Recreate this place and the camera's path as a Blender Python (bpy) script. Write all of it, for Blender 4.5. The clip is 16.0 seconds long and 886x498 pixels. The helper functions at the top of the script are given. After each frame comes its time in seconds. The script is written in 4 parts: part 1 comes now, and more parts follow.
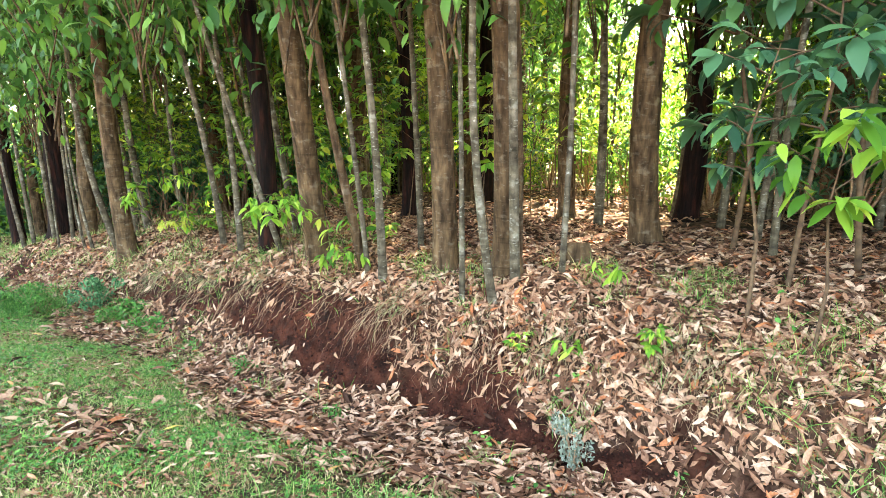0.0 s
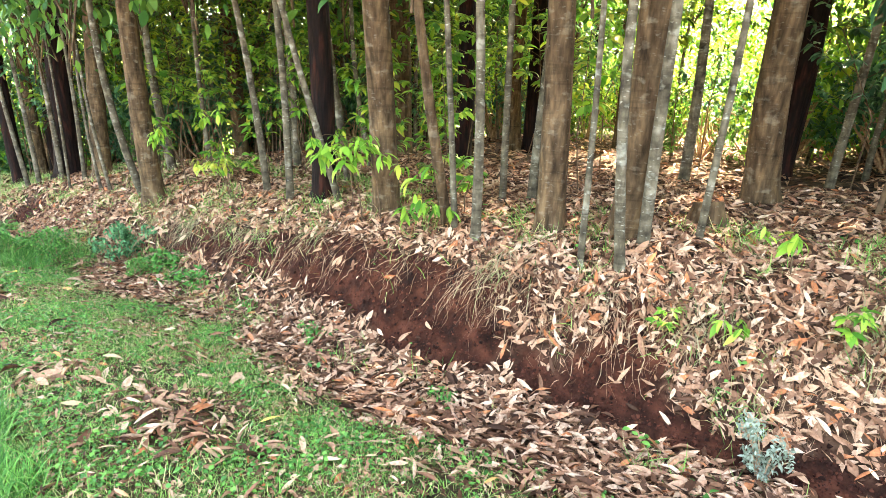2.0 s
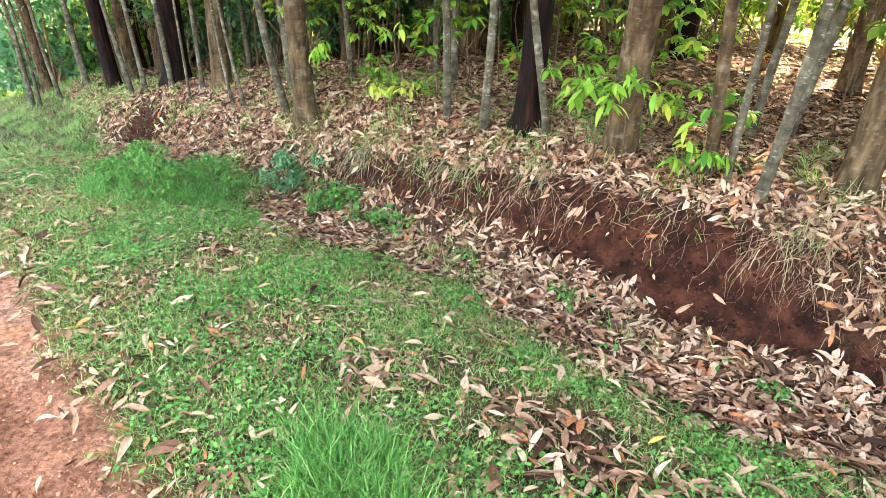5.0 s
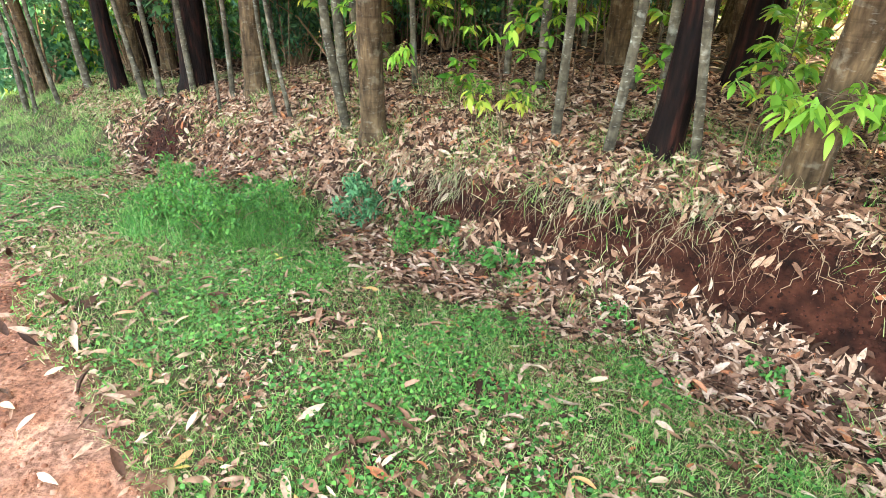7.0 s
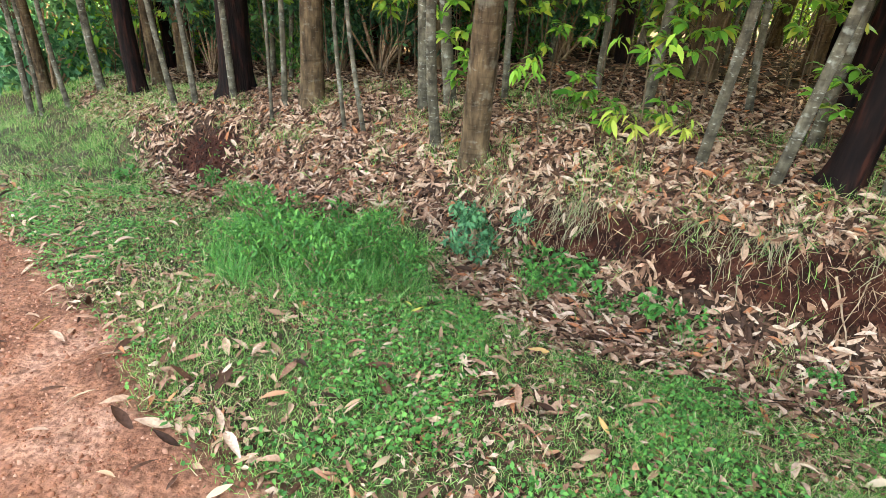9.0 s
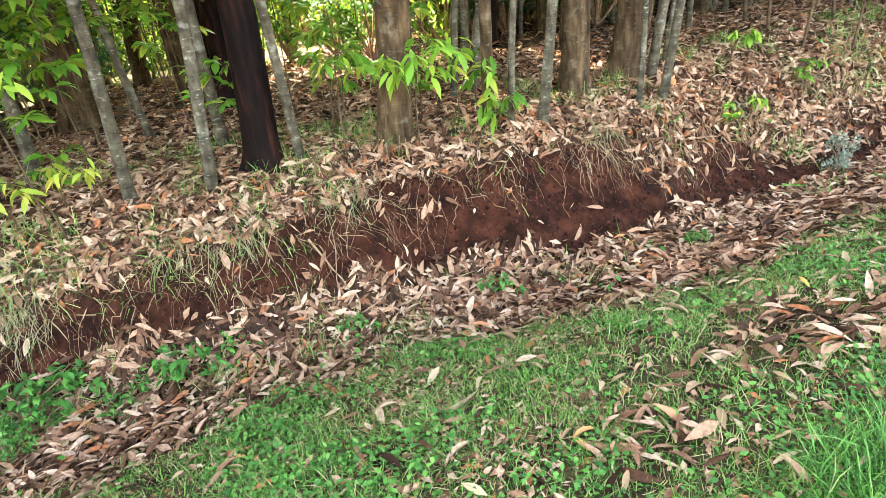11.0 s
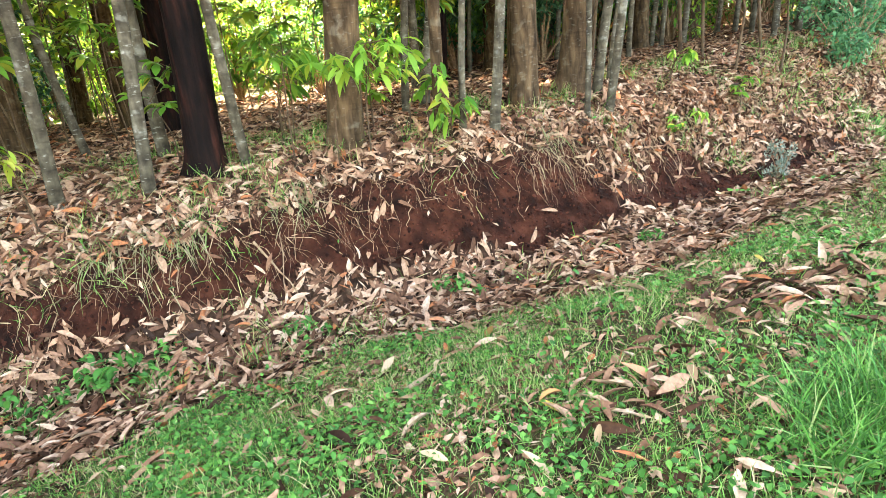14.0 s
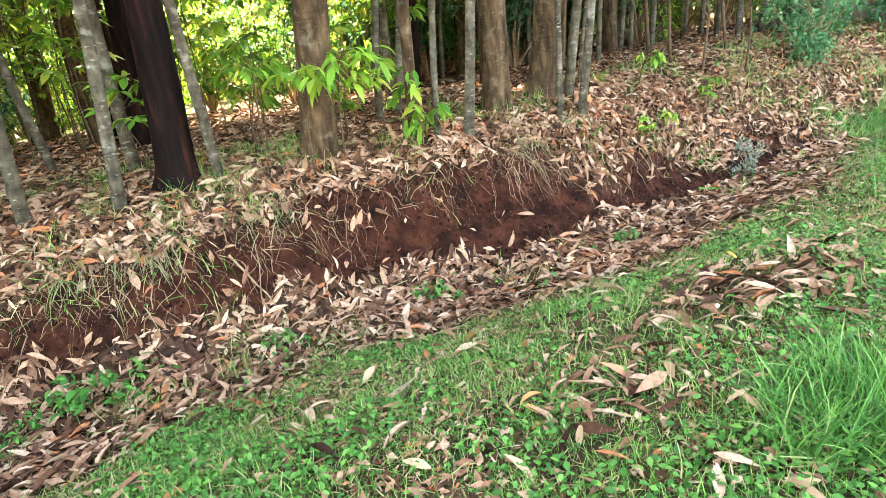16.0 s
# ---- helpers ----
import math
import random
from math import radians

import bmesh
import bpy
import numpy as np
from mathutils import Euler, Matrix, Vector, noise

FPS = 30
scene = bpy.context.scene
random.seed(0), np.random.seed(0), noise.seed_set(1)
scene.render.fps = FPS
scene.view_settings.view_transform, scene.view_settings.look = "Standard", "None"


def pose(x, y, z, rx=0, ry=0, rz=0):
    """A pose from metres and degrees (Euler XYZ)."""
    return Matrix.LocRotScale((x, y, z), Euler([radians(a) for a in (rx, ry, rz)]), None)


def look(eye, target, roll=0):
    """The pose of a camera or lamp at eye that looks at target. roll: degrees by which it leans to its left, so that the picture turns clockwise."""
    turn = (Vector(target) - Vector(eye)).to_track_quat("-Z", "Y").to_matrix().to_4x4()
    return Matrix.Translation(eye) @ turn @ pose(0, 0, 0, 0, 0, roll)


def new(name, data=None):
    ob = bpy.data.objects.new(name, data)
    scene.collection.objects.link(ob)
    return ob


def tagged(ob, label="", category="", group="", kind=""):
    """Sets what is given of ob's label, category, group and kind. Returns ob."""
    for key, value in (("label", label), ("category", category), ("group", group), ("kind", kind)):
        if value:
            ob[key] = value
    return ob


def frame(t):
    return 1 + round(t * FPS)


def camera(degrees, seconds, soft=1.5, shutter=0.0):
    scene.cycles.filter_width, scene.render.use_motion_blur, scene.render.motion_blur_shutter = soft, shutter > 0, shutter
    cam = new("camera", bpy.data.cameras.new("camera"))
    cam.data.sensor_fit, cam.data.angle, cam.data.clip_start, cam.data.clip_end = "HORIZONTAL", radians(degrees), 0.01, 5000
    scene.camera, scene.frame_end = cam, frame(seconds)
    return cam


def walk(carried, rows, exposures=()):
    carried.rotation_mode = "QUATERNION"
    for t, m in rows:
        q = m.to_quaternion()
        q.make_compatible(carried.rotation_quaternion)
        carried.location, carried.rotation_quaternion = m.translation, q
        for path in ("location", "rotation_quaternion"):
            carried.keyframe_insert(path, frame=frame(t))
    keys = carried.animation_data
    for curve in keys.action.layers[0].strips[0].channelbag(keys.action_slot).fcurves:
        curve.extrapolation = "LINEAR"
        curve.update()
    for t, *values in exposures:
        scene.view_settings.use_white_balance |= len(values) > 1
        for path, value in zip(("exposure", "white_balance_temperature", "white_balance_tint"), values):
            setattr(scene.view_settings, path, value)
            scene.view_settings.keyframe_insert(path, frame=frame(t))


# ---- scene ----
cam = camera(75.99, 16.0, 0.85)
# seconds, place, turn
PATH = [
    (0, 0.141, -0.064, 2.029, 78.95, -0.52, 2.71),
    (0.5, -0.015, 0.073, 2.037, 77.59, 0.79, 0.30),
    (1, -0.296, 0.170, 1.990, 76.68, 0.63, -0.08),
    (1.5, -0.556, 0.400, 1.925, 75.37, -0.68, 0.88),
    (2, -0.799, 0.632, 1.904, 73.86, -2.25, 2.19),
    (2.5, -1.213, 0.662, 1.893, 72.56, -2.94, 4.80),
    (3, -1.631, 0.646, 1.973, 69.68, -4.82, 7.81),
    (3.5, -1.987, 0.812, 2.104, 64.84, -5.16, 11.11),
    (3.7, -2.075, 0.826, 2.105, 63.90, -4.62, 10.59),
    (5.8, -3.117, 1.548, 2.120, 62.58, -1.78, 3.63),
    (6, -3.277, 1.616, 2.119, 62.48, -1.93, 3.79),
    (6.5, -3.526, 1.822, 2.072, 62.19, -2.26, 3.50),
    (7, -3.765, 2.155, 2.023, 62.20, -2.29, 3.41),
    (7.5, -4.131, 2.339, 1.979, 62.24, -2.58, 5.60),
    (8, -4.507, 2.449, 1.973, 62.13, -4.42, 8.48),
    (8.5, -4.865, 2.571, 2.043, 61.45, -5.90, 10.42),
    (9, -4.977, 2.800, 1.901, 62.80, -4.02, 1.54),
    (9.5, -4.891, 2.983, 1.766, 64.91, -1.71, -9.99),
    (10, -4.792, 3.172, 1.716, 65.81, 1.21, -27.44),
    (10.2, -4.703, 3.096, 1.806, 64.89, 2.56, -34.13),
    (12.3, -4.735, 3.088, 1.299, 70.67, 7.78, -68.87),
    (12.5, -4.735, 3.093, 1.296, 71.01, 7.30, -66.44),
    (13, -4.744, 3.114, 1.291, 71.87, 4.68, -57.26),
    (13.5, -4.746, 3.116, 1.287, 72.37, 3.56, -53.11),
    (14, -4.734, 3.112, 1.289, 71.25, 5.71, -59.41),
    (14.5, -4.729, 3.105, 1.289, 71.11, 6.57, -62.74),
    (15, -4.727, 3.095, 1.292, 70.91, 7.53, -66.51),
    (15.5, -4.727, 3.090, 1.293, 70.95, 8.35, -67.66),
    (16, -4.729, 3.103, 1.288, 71.63, 6.87, -61.98),
]
walk(cam, [(t, pose(x, y, z, rx, ry, rz)) for t, x, y, z, rx, ry, rz in PATH], [(t, e, 8500, 2) for t, e in (
    (0, 4.9), (0.5, 5.0), (1.0, 5.1), (1.5, 5.1), (2.5, 5.1), (3.5, 4.87), (6.5, 4.85), (8, 4.72), (8.5, 4.62), (9.5, 4.5), (10.2, 4.8), (12.5, 4.62), (13.5, 4.7), (15, 4.93), (15.5, 4.88), (16, 4.78))])

# ---- light ----
AHEAD, INTO = Vector((-0.82, 0.573, 0)), Vector((0.573, 0.82, 0))  # along the bank, and into the wood
SUN_FROM = (INTO * 0.95 + AHEAD * 0.2).normalized()
SUN_HEIGHT = radians(52)
world = bpy.data.worlds.new("sky")
scene.world = world
world.use_nodes = True
wn = world.node_tree
sky = wn.nodes.new("ShaderNodeTexSky")
sky.sky_type, sky.sun_disc = "NISHITA", False
sky.sun_elevation, sky.sun_rotation = SUN_HEIGHT, math.atan2(SUN_FROM.x, SUN_FROM.y)
sky.air_density, sky.dust_density = 1.0, 3.0
wn.links.new(sky.outputs["Color"], wn.nodes["Background"].inputs["Color"])
wn.nodes["Background"].inputs["Strength"].default_value = 0.12
sun_data = bpy.data.lights.new("sun", "SUN")
sun_data.energy, sun_data.angle, sun_data.color = 5.0, radians(1.0), (1.0, 0.95, 0.86)
sun = new("sun", sun_data)
sun_dir = SUN_FROM * math.cos(SUN_HEIGHT) + Vector((0, 0, math.sin(SUN_HEIGHT)))
sun.matrix_world = look(sun_dir * 60, (0, 0, 0))

# ---- noise, plan and relief ----
rng = np.random.default_rng(7)
LATTICE = np.random.default_rng(3).random((256, 256))


def vnoise(x, y):
    """Smooth noise between 0 and 1, one cell a unit."""
    x, y = np.asarray(x, float), np.asarray(y, float)
    xi, yi = np.floor(x).astype(int), np.floor(y).astype(int)
    fx, fy = x - xi, y - yi
    fx, fy = fx * fx * (3 - 2 * fx), fy * fy * (3 - 2 * fy)
    a, b = LATTICE[xi % 256, yi % 256], LATTICE[(xi + 1) % 256, yi % 256]
    c, d = LATTICE[xi % 256, (yi + 1) % 256], LATTICE[(xi + 1) % 256, (yi + 1) % 256]
    return (a * (1 - fx) + b * fx) * (1 - fy) + (c * (1 - fx) + d * fx) * fy


def rough(x, y, cell):
    return vnoise(x / cell + 17.3, y / cell + 5.1) * 0.6 + vnoise(x / cell * 2.3 + 41.0, y / cell * 2.3 + 9.0) * 0.4 - 0.5


ACROSS = [-60, -3, -0.2, 0.6, 1.2, 1.6, 2.2, 2.6, 2.85, 3.02, 3.12, 3.42, 3.54, 3.9, 4.3, 5, 6.5, 9, 60]
CUT = [0.42, 0.42, 0.42, 0.40, 0.37, 0.31, 0.13, 0.04, 0.05, 0.10, 0.19, 0.53, 0.65, 0.87, 0.97, 1.0, 1.02, 1.0, 1.0]
RAMP = [0.42, 0.42, 0.42, 0.40, 0.37, 0.33, 0.24, 0.22, 0.31, 0.38, 0.43, 0.60, 0.66, 0.85, 0.97, 1.0, 1.02, 1.0, 1.0]


def clip01(v):
    return np.clip(v, 0, 1)


def terrain(s, n):
    """Ground height at s metres along the bank and n metres in from the road."""
    s, n = np.asarray(s, float), np.asarray(n, float)
    ragged = 0.20 * rough(s, n * 0.3, 0.8) + 0.10 * rough(s, n, 0.22)
    e = n - 0.25 * clip01((3.2 - s) / 1.7) * clip01(n - 1) - ragged * clip01((n - 2.5) / 0.4) * clip01((4.6 - n) / 0.8)
    soft = clip01(np.minimum((s - 7.6) / 0.8, (11.2 - s) / 0.6))
    soft = np.maximum(soft, clip01((s - 13.0) / 1.5))
    z = (1 - soft) * np.interp(e, ACROSS, CUT) + soft * np.interp(e, ACROSS, RAMP)
    z = z - 0.04 * np.clip(s, -40, 40) - 0.013 * np.maximum(np.minimum(s, 15) - 7, 0) ** 2
    wood = clip01((n - 3.2) / 0.6)
    z = z + 0.10 * rough(s, n, 1.4) * wood + 0.05 * rough(s, n, 0.5) * (0.35 + 0.65 * wood) + 0.02 * rough(s, n, 0.17)
    z = z + (0.12 * rough(s, n * 1.5, 0.16) + 0.07 * rough(s * 1.3, n, 0.07)) * clip01(1 - np.abs(e - 3.2) / 0.35)
    z = z + (0.035 * rough(s * 0.4, n, 0.5) + 0.03 * rough(s, n, 0.13)) * clip01((road_edge(s) - n) / 0.3)
    # the road drops out of sight past the wood
    return z - 0.2 * np.clip(s - 17, 0, 45) + clip01((s - 40) / 30) * 2.0 * rough(s, n, 25)


def road_edge(s):
    return np.interp(s, [-60, 2, 4, 5, 7, 8, 10, 11.3, 13.3, 16.6, 60], [-0.2, -0.12, 0.02, 0.13, 0.32, 0.48, 0.82, 1.0, 1.3, 1.8, 9.2])


def litter_edge(s):
    return np.interp(s, [-60, -1.2, 0, 1.0, 1.75, 2.7, 3.5, 4.2, 5.1, 5.7, 6.6, 7.6, 8.2, 9.0, 9.7, 10.4, 11.5, 12.8, 14, 16, 60],
                     [3.6, 3.45, 2.9, 2.55, 2.1, 2.05, 2.12, 2.3, 2.62, 2.42, 2.2, 2.42, 2.75, 2.6, 2.4, 2.1, 2.3, 2.85, 3.35, 3.7, 11.5])


def lip(s):
    return np.interp(s, [0, 2, 3, 5, 6, 7, 8], [3.85, 3.75, 3.62, 3.60, 3.52, 3.44, 3.42])


def foot(s):
    return np.interp(s, [1.5, 3.5, 4.5, 8], [3.05, 2.96, 3.1, 3.14])


def spot(s, n, cs, cn, rs, rn):
    return clip01(1.4 - np.sqrt(((s - cs) / rs) ** 2 + ((n - cn) / rn) ** 2) * 1.2 + rough(s, n, 0.3) * 1.4)


def zones(s, n):
    """How much of road, grass and leaf litter there is, each 0 to 1."""
    wob = rough(s, n, 0.35) * 0.5 + rough(s, n, 0.12) * 0.25
    road = clip01((road_edge(s) - n + wob * 0.55) / 0.22) * clip01((n + 6.2 + wob) / 0.5)
    litter = clip01((n - litter_edge(s) + wob * 0.85) / 0.32 + 0.4)
    patch = np.maximum(spot(s, n, 3.5, 1.3, 0.75, 0.32), np.maximum(0.8 * spot(s, n, 6.5, 1.35, 0.3, 0.22), 0.7 * spot(s, n, 4.65, 1.05, 0.3, 0.22))) * 0.62
    litter = np.maximum(litter, patch) * clip01((15 - n) / 3) * clip01((s + 22) / 4) * clip01((20.5 - s) / 2)
    # at low s this also darkens the earth as shade between hanging leaves
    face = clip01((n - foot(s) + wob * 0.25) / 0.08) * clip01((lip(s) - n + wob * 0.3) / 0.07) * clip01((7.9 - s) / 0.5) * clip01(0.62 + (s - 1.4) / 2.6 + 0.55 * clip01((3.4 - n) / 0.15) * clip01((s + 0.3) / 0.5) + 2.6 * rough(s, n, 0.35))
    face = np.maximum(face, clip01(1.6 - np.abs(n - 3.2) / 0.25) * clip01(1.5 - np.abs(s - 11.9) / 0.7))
    return road, clip01(1 - road - litter), clip01(litter - road), face


def at(s, n, up=0.0):
    s, n = np.asarray(s, float), np.asarray(n, float)
    return np.stack([AHEAD.x * s + INTO.x * n, AHEAD.y * s + INTO.y * n, terrain(s, n) + up], -1)


# ---- materials ----
def material(name, rough_=0.8, shine=0.12):
    m = bpy.data.materials.new(name)
    m.use_nodes = True
    nt = m.node_tree
    b = nt.nodes["Principled BSDF"]
    b.inputs["Roughness"].default_value = rough_
    b.inputs["Specular IOR Level"].default_value = shine
    return m, nt, b


def ramp(nt, source, stops):
    r = nt.nodes.new("ShaderNodeValToRGB")
    while len(r.color_ramp.elements) < len(stops):
        r.color_ramp.elements.new(0.5)
    for el, (p, c) in zip(r.color_ramp.elements, stops):
        el.position, el.color = p, (*c, 1)
    nt.links.new(source, r.inputs["Fac"])
    return r.outputs["Color"]


def mix(nt, fac, a, b, kind="MIX"):
    m = nt.nodes.new("ShaderNodeMix")
    m.data_type, m.blend_type = "RGBA", kind
    for sock, v in ((m.inputs["Factor"], fac), (m.inputs["A"], a), (m.inputs["B"], b)):
        if isinstance(v, bpy.types.NodeSocket):
            nt.links.new(v, sock)
        else:
            sock.default_value = v if isinstance(v, float) else (*v, 1)
    return m.outputs["Result"]


def grain(nt, scale, detail=6.0, stretch=None, place="Object"):
    co = nt.nodes.new("ShaderNodeTexCoord")
    t = nt.nodes.new("ShaderNodeTexNoise")
    t.inputs["Scale"].default_value, t.inputs["Detail"].default_value = scale, detail
    out = co.outputs[place]
    if stretch:
        mp = nt.nodes.new("ShaderNodeMapping")
        mp.inputs["Scale"].default_value = stretch
        nt.links.new(out, mp.inputs["Vector"])
        out = mp.outputs["Vector"]
    nt.links.new(out, t.inputs["Vector"])
    return t.outputs["Fac"]


def bump(nt, b, height, strength=0.5, distance=0.02):
    n = nt.nodes.new("ShaderNodeBump")
    n.inputs["Strength"].default_value, n.inputs["Distance"].default_value = strength, distance
    nt.links.new(height, n.inputs["Height"])
    nt.links.new(n.outputs["Normal"], b.inputs["Normal"])


def leafy(name, stops, glow=0.0, rough_=0.55, mottle=0.0, shine=0.2):
    """Leaves, coloured one by one; glow is the share of light that comes through."""
    m, nt, b = material(name, rough_, shine)
    g = nt.nodes.new("ShaderNodeNewGeometry")
    col = ramp(nt, g.outputs["Random Per Island"], stops)
    if mottle:
        col = mix(nt, mottle, col, ramp(nt, grain(nt, 60.0, 4.0), [(0.3, (0.25, 0.2, 0.18)), (0.7, (1, 1, 1))]), "MULTIPLY")
    nt.links.new(col, b.inputs["Base Color"])
    if glow:
        t = nt.nodes.new("ShaderNodeBsdfTranslucent")
        nt.links.new(col, t.inputs["Color"])
        mx = nt.nodes.new("ShaderNodeMixShader")
        mx.inputs["Fac"].default_value = glow
        nt.links.new(b.outputs["BSDF"], mx.inputs[1])
        nt.links.new(t.outputs["BSDF"], mx.inputs[2])
        nt.links.new(mx.outputs["Shader"], nt.nodes["Material Output"].inputs["Surface"])
    return m


def bark(name, stops, spots=None, streak=(7, 7, 2.0), depth=0.012, lichen=0.75, rings=0.0):
    m, nt, b = material(name, 0.85)
    f = grain(nt, 2.2, 9.0, streak)
    col = ramp(nt, f, stops)
    if spots:
        col = mix(nt, ramp(nt, grain(nt, 8.0, 5.0, (1, 1, 1.5)), [(0.58, (0, 0, 0)), (0.68, (lichen, lichen, lichen))]), col, spots)
    if rings:  # small pale flecks and scars lying across the stem
        fleck = ramp(nt, grain(nt, 20.0, 5.0, (1.0, 1.0, 2.6)), [(0.61, (0, 0, 0)), (0.71, (rings, rings, rings))])
        col = mix(nt, fleck, col, (0.58, 0.55, 0.48))
        scar = ramp(nt, grain(nt, 3.0, 3.0, (1.0, 1.0, 9.0)), [(0.34, (0.35, 0.32, 0.3)), (0.44, (1, 1, 1))])
        col = mix(nt, 0.4, col, scar, "MULTIPLY")
    col = mix(nt, 0.5, col, ramp(nt, grain(nt, 1.1, 3.0), [(0.3, (0.45, 0.42, 0.4)), (0.7, (1, 1, 1))]), "MULTIPLY")
    col = mix(nt, 0.5, col, ramp(nt, grain(nt, 7.0, 7.0, (5, 5, 1.2)), [(0.36, (0.35, 0.33, 0.32)), (0.56, (1, 1, 1)), (0.72, (1.3, 1.3, 1.28))]), "MULTIPLY")
    nt.links.new(col, b.inputs["Base Color"])
    bump(nt, b, f, 1.0, depth)
    return m


LITTER = leafy("dry_leaf", [(0.0, (0.035, 0.015, 0.009)), (0.22, (0.12, 0.05, 0.028)), (0.45, (0.33, 0.155, 0.092)), (0.7, (0.52, 0.29, 0.185)), (0.93, (0.70, 0.46, 0.325)), (0.965, (0.50, 0.18, 0.08)), (1.0, (0.42, 0.14, 0.06))], 0.06, 0.65, 0.6, 0.12)
GRASS = leafy("grass_blade", [(0.0, (0.035, 0.105, 0.024)), (0.36, (0.12, 0.29, 0.05)), (0.66, (0.27, 0.46, 0.11)), (0.78, (0.41, 0.43, 0.16)), (1.0, (0.56, 0.40, 0.24))], 0.35, 0.5)
DRYGRASS = leafy("dry_grass", [(0.0, (0.20, 0.14, 0.085)), (0.55, (0.35, 0.27, 0.16)), (0.8, (0.20, 0.23, 0.09)), (1.0, (0.12, 0.19, 0.05))], 0.2, 0.7)
TUFT = leafy("tall_grass_blade", [(0.0, (0.03, 0.095, 0.02)), (0.5, (0.085, 0.25, 0.05)), (0.9, (0.22, 0.43, 0.10)), (1.0, (0.40, 0.38, 0.18))], 0.3, 0.45)
HERB = leafy("herb_leaf", [(0.0, (0.03, 0.10, 0.02)), (0.6, (0.075, 0.21, 0.04)), (1.0, (0.17, 0.35, 0.07))], 0.25, 0.5)
FRESH = leafy("fresh_leaf", [(0.0, (0.05, 0.15, 0.02)), (0.4, (0.13, 0.29, 0.035)), (0.85, (0.30, 0.44, 0.06)), (1.0, (0.46, 0.42, 0.07))], 0.45, 0.4)
BLUISH = leafy("dull_leaf", [(0.0, (0.02, 0.065, 0.035)), (0.5, (0.05, 0.13, 0.065)), (1.0, (0.11, 0.24, 0.09))], 0.35, 0.4)
CROWN = leafy("crown_leaf", [(0.0, (0.025, 0.075, 0.018)), (0.5, (0.06, 0.15, 0.03)), (1.0, (0.14, 0.26, 0.045))], 0.35, 0.45)
BRIGHT = leafy("sunny_leaf", [(0.0, (0.02, 0.065, 0.012)), (0.45, (0.10, 0.21, 0.022)), (0.8, (0.26, 0.36, 0.04)), (1.0, (0.44, 0.46, 0.06))], 0.45, 0.45)
TWIG, _nt, _b = material("twig", 0.8)
_nt.links.new(ramp(_nt, grain(_nt, 18.0), [(0.3, (0.05, 0.03, 0.02)), (0.7, (0.15, 0.09, 0.055))]), _b.inputs["Base Color"])
ROOT, _nt, _b = material("root", 0.85)
_nt.links.new(ramp(_nt, grain(_nt, 25.0), [(0.3, (0.17, 0.085, 0.05)), (0.7, (0.42, 0.27, 0.17))]), _b.inputs["Base Color"])
BROWN = bark("brown_bark", [(0.25, (0.016, 0.009, 0.005)), (0.45, (0.08, 0.046, 0.025)), (0.75, (0.19, 0.115, 0.062))], (0.36, 0.31, 0.24), lichen=0.25, rings=0.12)
PALE = bark("pale_bark", [(0.3, (0.04, 0.030, 0.021)), (0.52, (0.12, 0.095, 0.066)), (0.75, (0.24, 0.195, 0.145))], (0.46, 0.43, 0.37), (4, 4, 5), 0.006, 0.4, rings=0.5)
DARK = bark("dark_bark", [(0.3, (0.003, 0.0015, 0.0015)), (0.52, (0.012, 0.005, 0.004)), (0.75, (0.05, 0.014, 0.009))], None, (9, 9, 1.3), 0.02)

GROUND, gt, gb = material("earth", 0.95)


def mask(name):
    a = gt.nodes.new("ShaderNodeAttribute")
    a.attribute_name = name
    return a.outputs["Fac"]


# red earth, its colour lowered for shade of a lip that doesn't overhang
lip_shaded_soil = ramp(gt, grain(gt, 7.0, 8.0), [(0.3, (0.008, 0.0024, 0.0015)), (0.5, (0.034, 0.009, 0.005)), (0.72, (0.085, 0.024, 0.013))])
turf = ramp(gt, grain(gt, 5.0, 7.0), [(0.3, (0.02, 0.013, 0.007)), (0.5, (0.06, 0.044, 0.02)), (0.75, (0.13, 0.098, 0.045))])
mould = ramp(gt, grain(gt, 14.0, 8.0), [(0.3, (0.015, 0.006, 0.004)), (0.5, (0.05, 0.024, 0.014)), (0.75, (0.14, 0.075, 0.045))])
dirt = ramp(gt, grain(gt, 3.0, 10.0), [(0.3, (0.14, 0.052, 0.029)), (0.5, (0.27, 0.112, 0.064)), (0.7, (0.38, 0.19, 0.125))])
dirt = mix(gt, 0.75, dirt, ramp(gt, grain(gt, 38.0, 6.0), [(0.35, (0.35, 0.3, 0.28)), (0.55, (1, 1, 1)), (0.7, (1.35, 1.3, 1.25))]), "MULTIPLY")
base = mix(gt, mask("grass"), mould, turf)
base = mix(gt, mask("face"), base, lip_shaded_soil)
base = mix(gt, mask("road"), base, dirt)
gt.links.new(base, gb.inputs["Base Color"])
bump(gt, gb, grain(gt, 16.0, 10.0), 1.0, 0.05)


# ---- mesh helpers ----
def mesh_of(name, verts, faces, mat, smooth=True):
    """A mesh from arrays; all faces have the same number of corners."""
    verts, faces = np.asarray(verts, np.float32), np.asarray(faces, np.int32)
    me = bpy.data.meshes.new(name)
    k = faces.shape[1]
    me.vertices.add(len(verts)), me.loops.add(faces.size), me.polygons.add(len(faces))
    me.vertices.foreach_set("co", verts.ravel())
    me.loops.foreach_set("vertex_index", faces.ravel())
    me.polygons.foreach_set("loop_start", np.arange(0, faces.size, k, dtype=np.int32))
    me.polygons.foreach_set("use_smooth", np.full(len(faces), smooth))
    me.materials.append(mat)
    me.update()
    me.validate()
    return me


